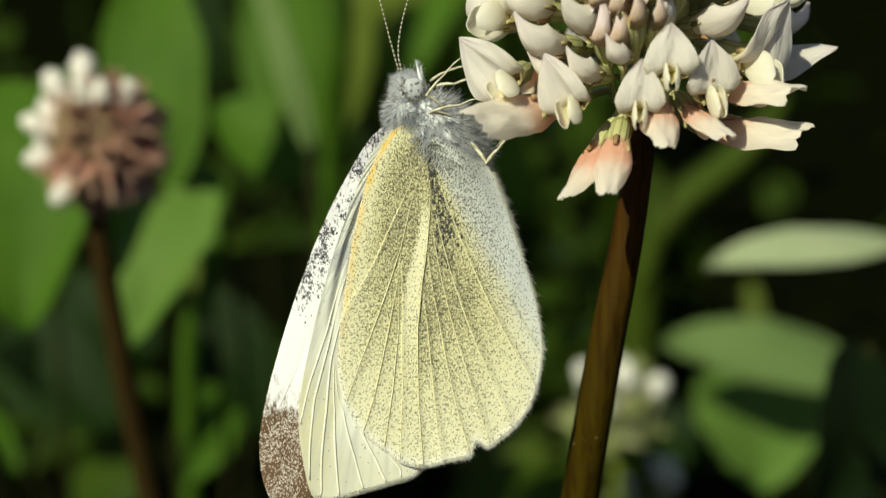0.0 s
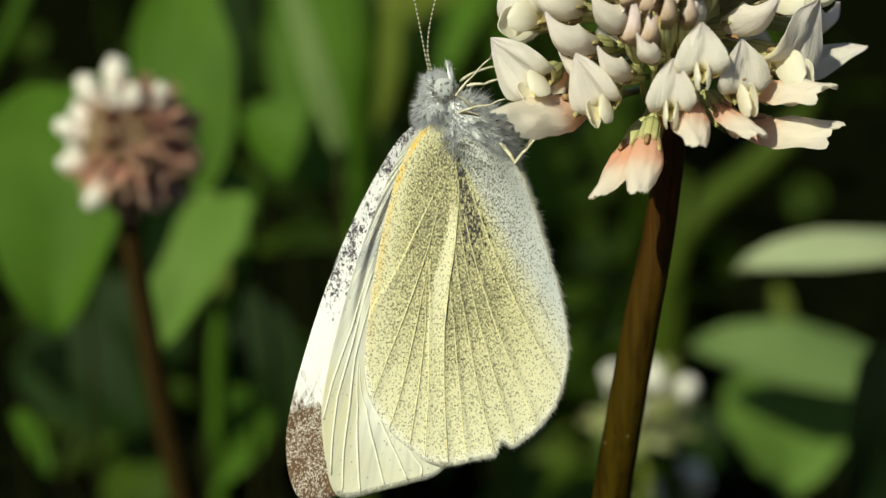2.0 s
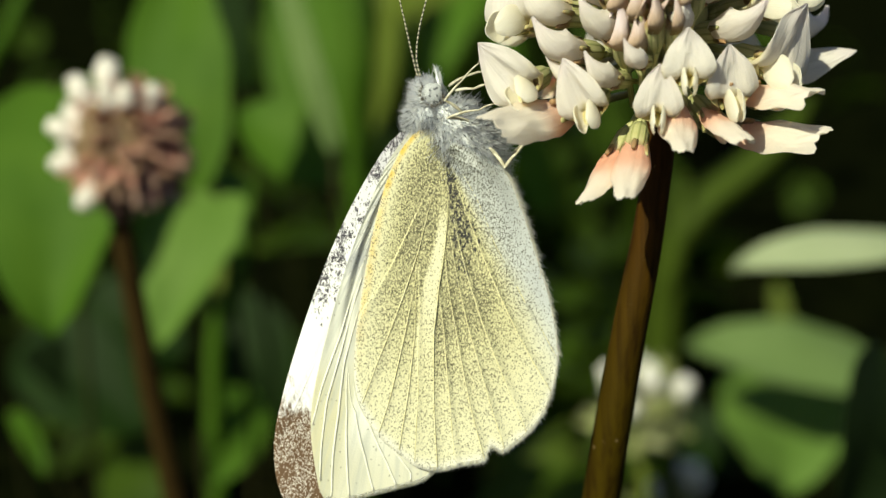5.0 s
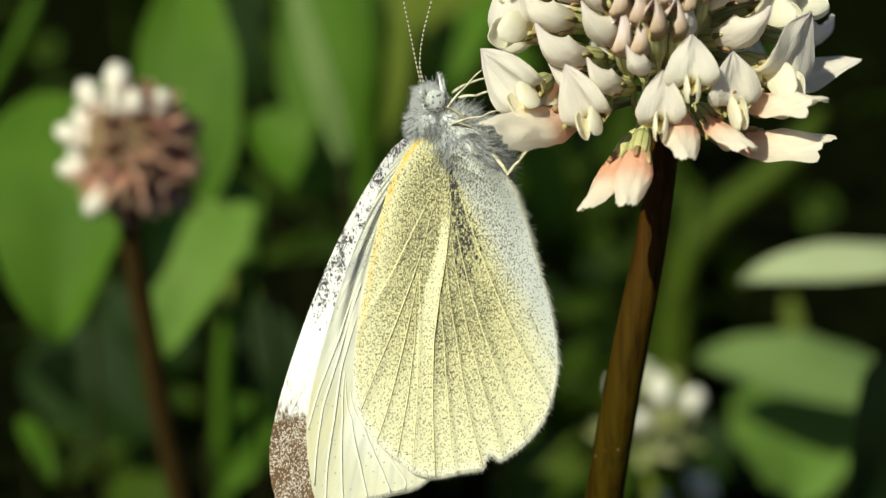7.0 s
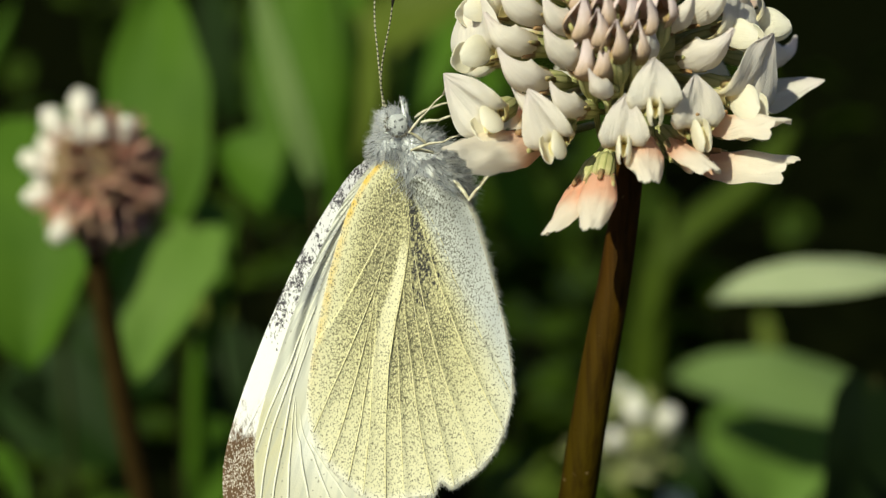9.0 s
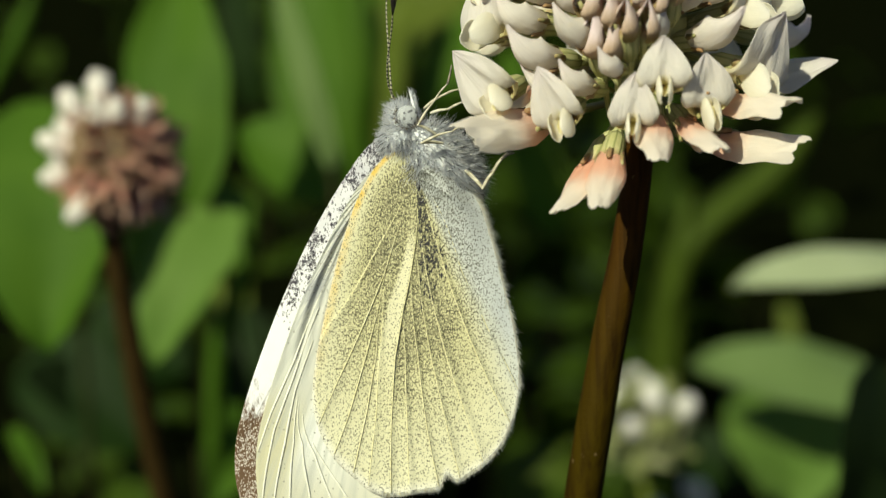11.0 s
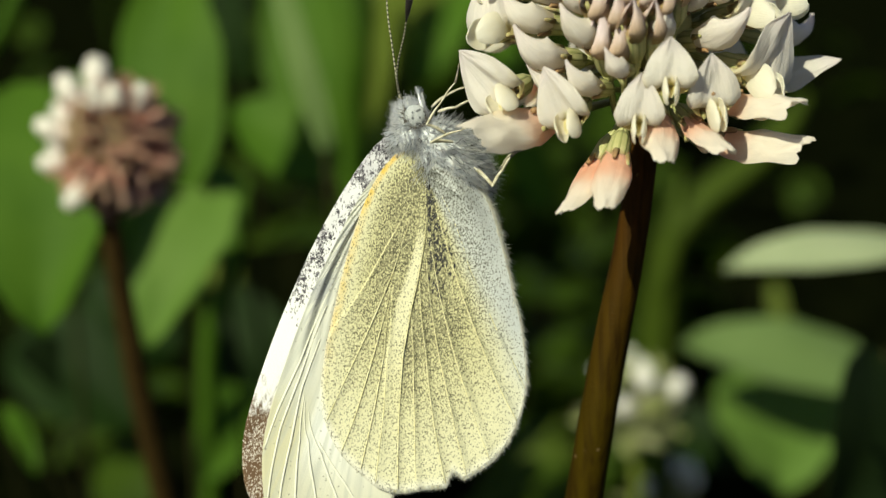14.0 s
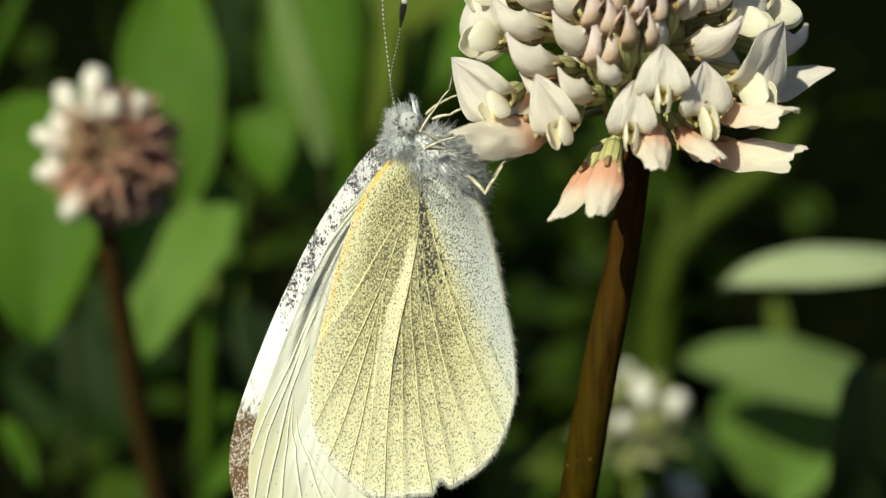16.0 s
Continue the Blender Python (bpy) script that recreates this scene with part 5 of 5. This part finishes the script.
for far_tip, far_root, far_width, far_label in (
        ((-46.41, 260.00, 75.59), (-41.38, 260.00, 32.83), 9.0, "dim leaf far behind the tall one"), ((-13.11, 300.00, 78.23), (-24.26, 300.00, 32.21), 13.0, "blurred green leaf far behind the grass"),
        ((13.33, 260.00, 64.27), (-22.18, 265.00, 42.20), 19.0, "sunlit leaf deep in the meadow"), ((-6.42, 240.00, 59.59), (-17.37, 245.00, 21.84), 16.0, "sunlit leaf behind the feelers"), ((17.36, 330.00, 75.00), (-3.51, 320.00, 39.64), 14.0, "green leaf deep in the meadow"),
        ((-40.91, 240.00, -14.15), (-46.98, 250.00, 1.35), 8.0, "small sunlit leaf between the stalks"), ((-19.59, 290.00, 25.98), (-41.35, 290.00, 15.10), 12.0, "dim green leaf behind the butterfly"),
        ((-25.57, 250.00, 78.43), (-20.75, 245.00, 15.00), 25.0, "broad green leaf deep behind the grass"), ((16.18, 300.00, 53.13), (28.03, 300.00, 5.72), 12.0, "green leaf deep behind the flower"),
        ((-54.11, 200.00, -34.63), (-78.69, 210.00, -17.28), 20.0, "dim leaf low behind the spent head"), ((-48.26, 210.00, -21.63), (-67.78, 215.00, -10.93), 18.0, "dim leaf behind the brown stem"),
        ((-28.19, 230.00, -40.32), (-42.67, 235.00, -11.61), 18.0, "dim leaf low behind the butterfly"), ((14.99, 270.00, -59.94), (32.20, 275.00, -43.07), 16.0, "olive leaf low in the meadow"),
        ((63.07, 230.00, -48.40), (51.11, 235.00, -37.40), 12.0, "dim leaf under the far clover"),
        ((85.20, 285.00, -27.60), (83.00, 290.00, -11.00), 4.0, "thin sunlit leaf beneath the pale one")):
    # sunlit and dim leaves carry that light or shade in their colour
    leaf("meadow_leaf", far_tip, far_root, far_width, (-0.3, -0.8, 0.5), LEAF_SHADE_TONED if "dim" in far_label else LEAF_OLIVE if "olive" in far_label else LEAF if "green leaf" in far_label else LEAF_SUNLIT, far_label, group="meadow leaves")


def undergrowth():
    pick = np.random.default_rng(12)
    pieces = []
    for k in range(1500):
        y = 130 + 620 * pick.random() ** 1.5
        x = pick.uniform(-0.55, 0.55) * (y + 150) * 1.3
        side = abs(x + 10) / (y + 108)
        if pick.random() < (0.9 if side > 0.19 or (x < 20 and y < 230) else 0.5 if x < 20 and y < 620 else 0.0):
            continue
        top = 35 + 95 * (0.5 + 0.5 * noise.noise(Vector((x * 0.011, y * 0.011, 2.0)))) ** 1.5
        z = pick.random() ** 0.7 * top
        v, f = leaf_blade(pick.uniform(14, 30), pick.uniform(9, 18), 0.3, 0.4, 1.0, 7, 5, 0.3)
        m = np.array(Euler((pick.uniform(-1.0, 0.4), pick.uniform(-0.9, 0.9), pick.uniform(0, 6.3))).to_matrix())
        pieces.append(((v @ m.T) + np.array([x, y, z]), f))
    for k in range(260):
        y = 160 + 800 * pick.random() ** 1.5
        x = pick.uniform(-0.55, 0.55) * (y + 150) * 1.3
        h = pick.uniform(50, 150)
        if abs(x + 10) / (y + 108) > 0.19 or (x < 20 and y < 620):
            continue
        lean = pick.normal(size=2) * 0.25 * h
        pieces.append(tube([(x, y, 0), (x + lean[0] * 0.3, y + lean[1] * 0.3, h * 0.55), (x + lean[0], y + lean[1], h)], [1.3, 1.1, 0.15], 4, 6))
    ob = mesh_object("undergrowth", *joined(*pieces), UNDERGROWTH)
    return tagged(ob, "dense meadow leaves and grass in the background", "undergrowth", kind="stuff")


undergrowth()

# ---- what moves ----
BODY_ROWS = [  # seconds, shift to the side and up, turn of the body and of the wings in degrees
    (0, 0.02, 0.04, -0.2, 1.5),
    (0.5, -0.03, 0.05, -0.5, 1.1),
    (1, -0.05, 0.10, -0.5, 0.8),
    (1.5, -0.12, 0.07, -1.2, 0.1),
    (2, -0.12, 0.07, -1.0, 0.6),
    (2.5, -0.30, 0.09, -2.4, -1.0),
    (3, -0.25, 0.04, -1.9, -0.6),
    (5.5, -0.02, 0.04, -0.1, 0.1),
    (6, -0.08, 0.09, -1.2, -1.4),
    (6.5, -0.12, 0.10, -1.8, -1.7),
    (7, -0.00, -0.00, 0.0, -0.0),
    (7.5, -0.05, 0.04, -1.1, -1.3),
    (8, -0.30, -0.04, -3.0, -2.6),
    (8.5, -0.26, -0.02, -2.8, -3.0),
    (9, -0.18, 0.02, -1.7, -2.0),
    (11.5, -0.03, -0.93, 1.7, -1.3),
    (12, 0.25, -0.82, 2.9, -1.1),
    (12.5, 0.06, -0.95, 0.7, -0.1),
    (13, 0.14, -0.97, 3.5, 0.3),
    (13.5, 0.13, -0.90, 2.3, -1.3),
    (14, 0.15, -0.90, 2.2, -1.6),
    (14.5, 0.24, -0.91, 1.5, -1.8),
    (15, 0.15, -0.87, 2.0, -2.1),
    (15.5, 0.15, -0.92, 1.1, -2.5),
    (16, 0.19, -0.87, 1.5, -2.4),
]
SPENT_ROWS = [  # seconds, sway to the side and up
    (0, -0.04, -0.15),
    (0.5, 0.07, -0.21),
    (1, 0.14, -0.15),
    (1.5, 0.06, -0.23),
    (2, 0.10, -0.23),
    (2.5, 0.21, -0.25),
    (3, 0.14, -0.15),
    (5.5, -0.12, -0.10),
    (6, -0.01, -0.20),
    (6.5, -0.07, -0.29),
    (7, -0.00, 0.00),
    (7.5, -0.05, -0.17),
    (8, -0.17, -0.43),
    (8.5, -0.08, -0.13),
    (9, -0.34, -0.13),
    (11.5, -0.29, -0.06),
    (12, -0.50, -0.30),
    (12.5, -0.24, -0.37),
    (13, -0.15, -0.20),
    (13.5, -0.19, -0.12),
    (14, -0.21, -0.15),
    (14.5, -0.27, -0.10),
    (15, -0.08, -0.22),
    (15.5, -0.09, -0.25),
    (16, -0.12, -0.08),
]
ANTENNA_ROWS = [  # seconds, lean of the first, lean and dip of the second
    (0, 3, 1, 0), (2.5, 0, -2, 0), (5.5, 1, 0, 0), (7, 0, 0, 0), (8, -3, -3, 15), (9, -5, -4, 20), (11.5, -9, -9, 50), (12.5, -8, -4, 56),
    (13.5, -6, -4, 49), (15, -6, -2, 48), (16, -6, -4, 48),
]


WING_ROWS = [  # seconds, lean of the near forewing, its slide, lean of the far forewing and of the hindwings
    (0, -1.1, 0, -1.1, 0), (2.5, -0.3, 0, -1.2, 0), (5.5, -0.5, 0, -1.1, 0), (6.5, -0.3, 0, -1.4, 0), (7, 0, 0, -0.6, 0), (8, 1.2, 0, -0.3, 0.2),
    (9, 0.9, 0.1, -0.6, 0.4), (11.5, 1.9, 0.7, -0.2, 1.4), (15, 2.1, 0.7, -0.3, 1.4), (16, 2.1, 0.7, -0.3, 1.4),
]


def turn(degrees, axis="Y"):
    return Matrix.Rotation(radians(degrees), 4, axis)


def motions():
    spot = Matrix.Translation(PIVOT * MM)
    walk(BUTTERFLY, [(r[0], SUBJECT @ spot @ Matrix.Translation((r[1] * MM, 0, r[2] * MM)) @ turn(-r[3])) for r in BODY_ROWS])
    times = [r[0] for r in WING_ROWS]
    for w in WINGS:
        rows = []
        for r in BODY_ROWS:
            near, slide, far, hind = (float(np.interp(r[0], times, [q[k] for q in WING_ROWS])) for k in (1, 2, 3, 4))
            lean = near if w == FOREWING else far if w.name.startswith("forewing") else hind
            down = slide if w == FOREWING else 0.0
            up = slide if w.name.startswith("forewing") and w != FOREWING else 0.0
            at = Matrix.Translation(w.location + Vector((-0.35 * down - 0.36 * slide + 0.6 * up, 0, 1.6 * up - down)) * MM)
            rows.append((r[0], at @ turn(-(r[4] - r[3]) + lean)))
        walk(w, rows)
    for leg_part in LEGS:
        at = Matrix.Translation(leg_part.location)
        walk(leg_part, [(r[0], at @ turn(r[3] + r[2] * 9.0)) for r in BODY_ROWS])
    a, b = Matrix.Translation(ANTENNA_ONE.location), Matrix.Translation(ANTENNA_TWO.location)
    walk(ANTENNA_ONE, [(r[0], a @ turn(r[1] * -1.0)) for r in ANTENNA_ROWS])
    walk(ANTENNA_TWO, [(r[0], b @ turn(r[2]) @ turn(r[3], "X")) for r in ANTENNA_ROWS])
    head = spent.matrix_world.copy()
    walk(spent, [(r[0], SUBJECT @ Matrix.Translation((r[1] * MM, 0, r[2] * MM)) @ SUBJECT.inverted() @ head) for r in SPENT_ROWS])


motions()
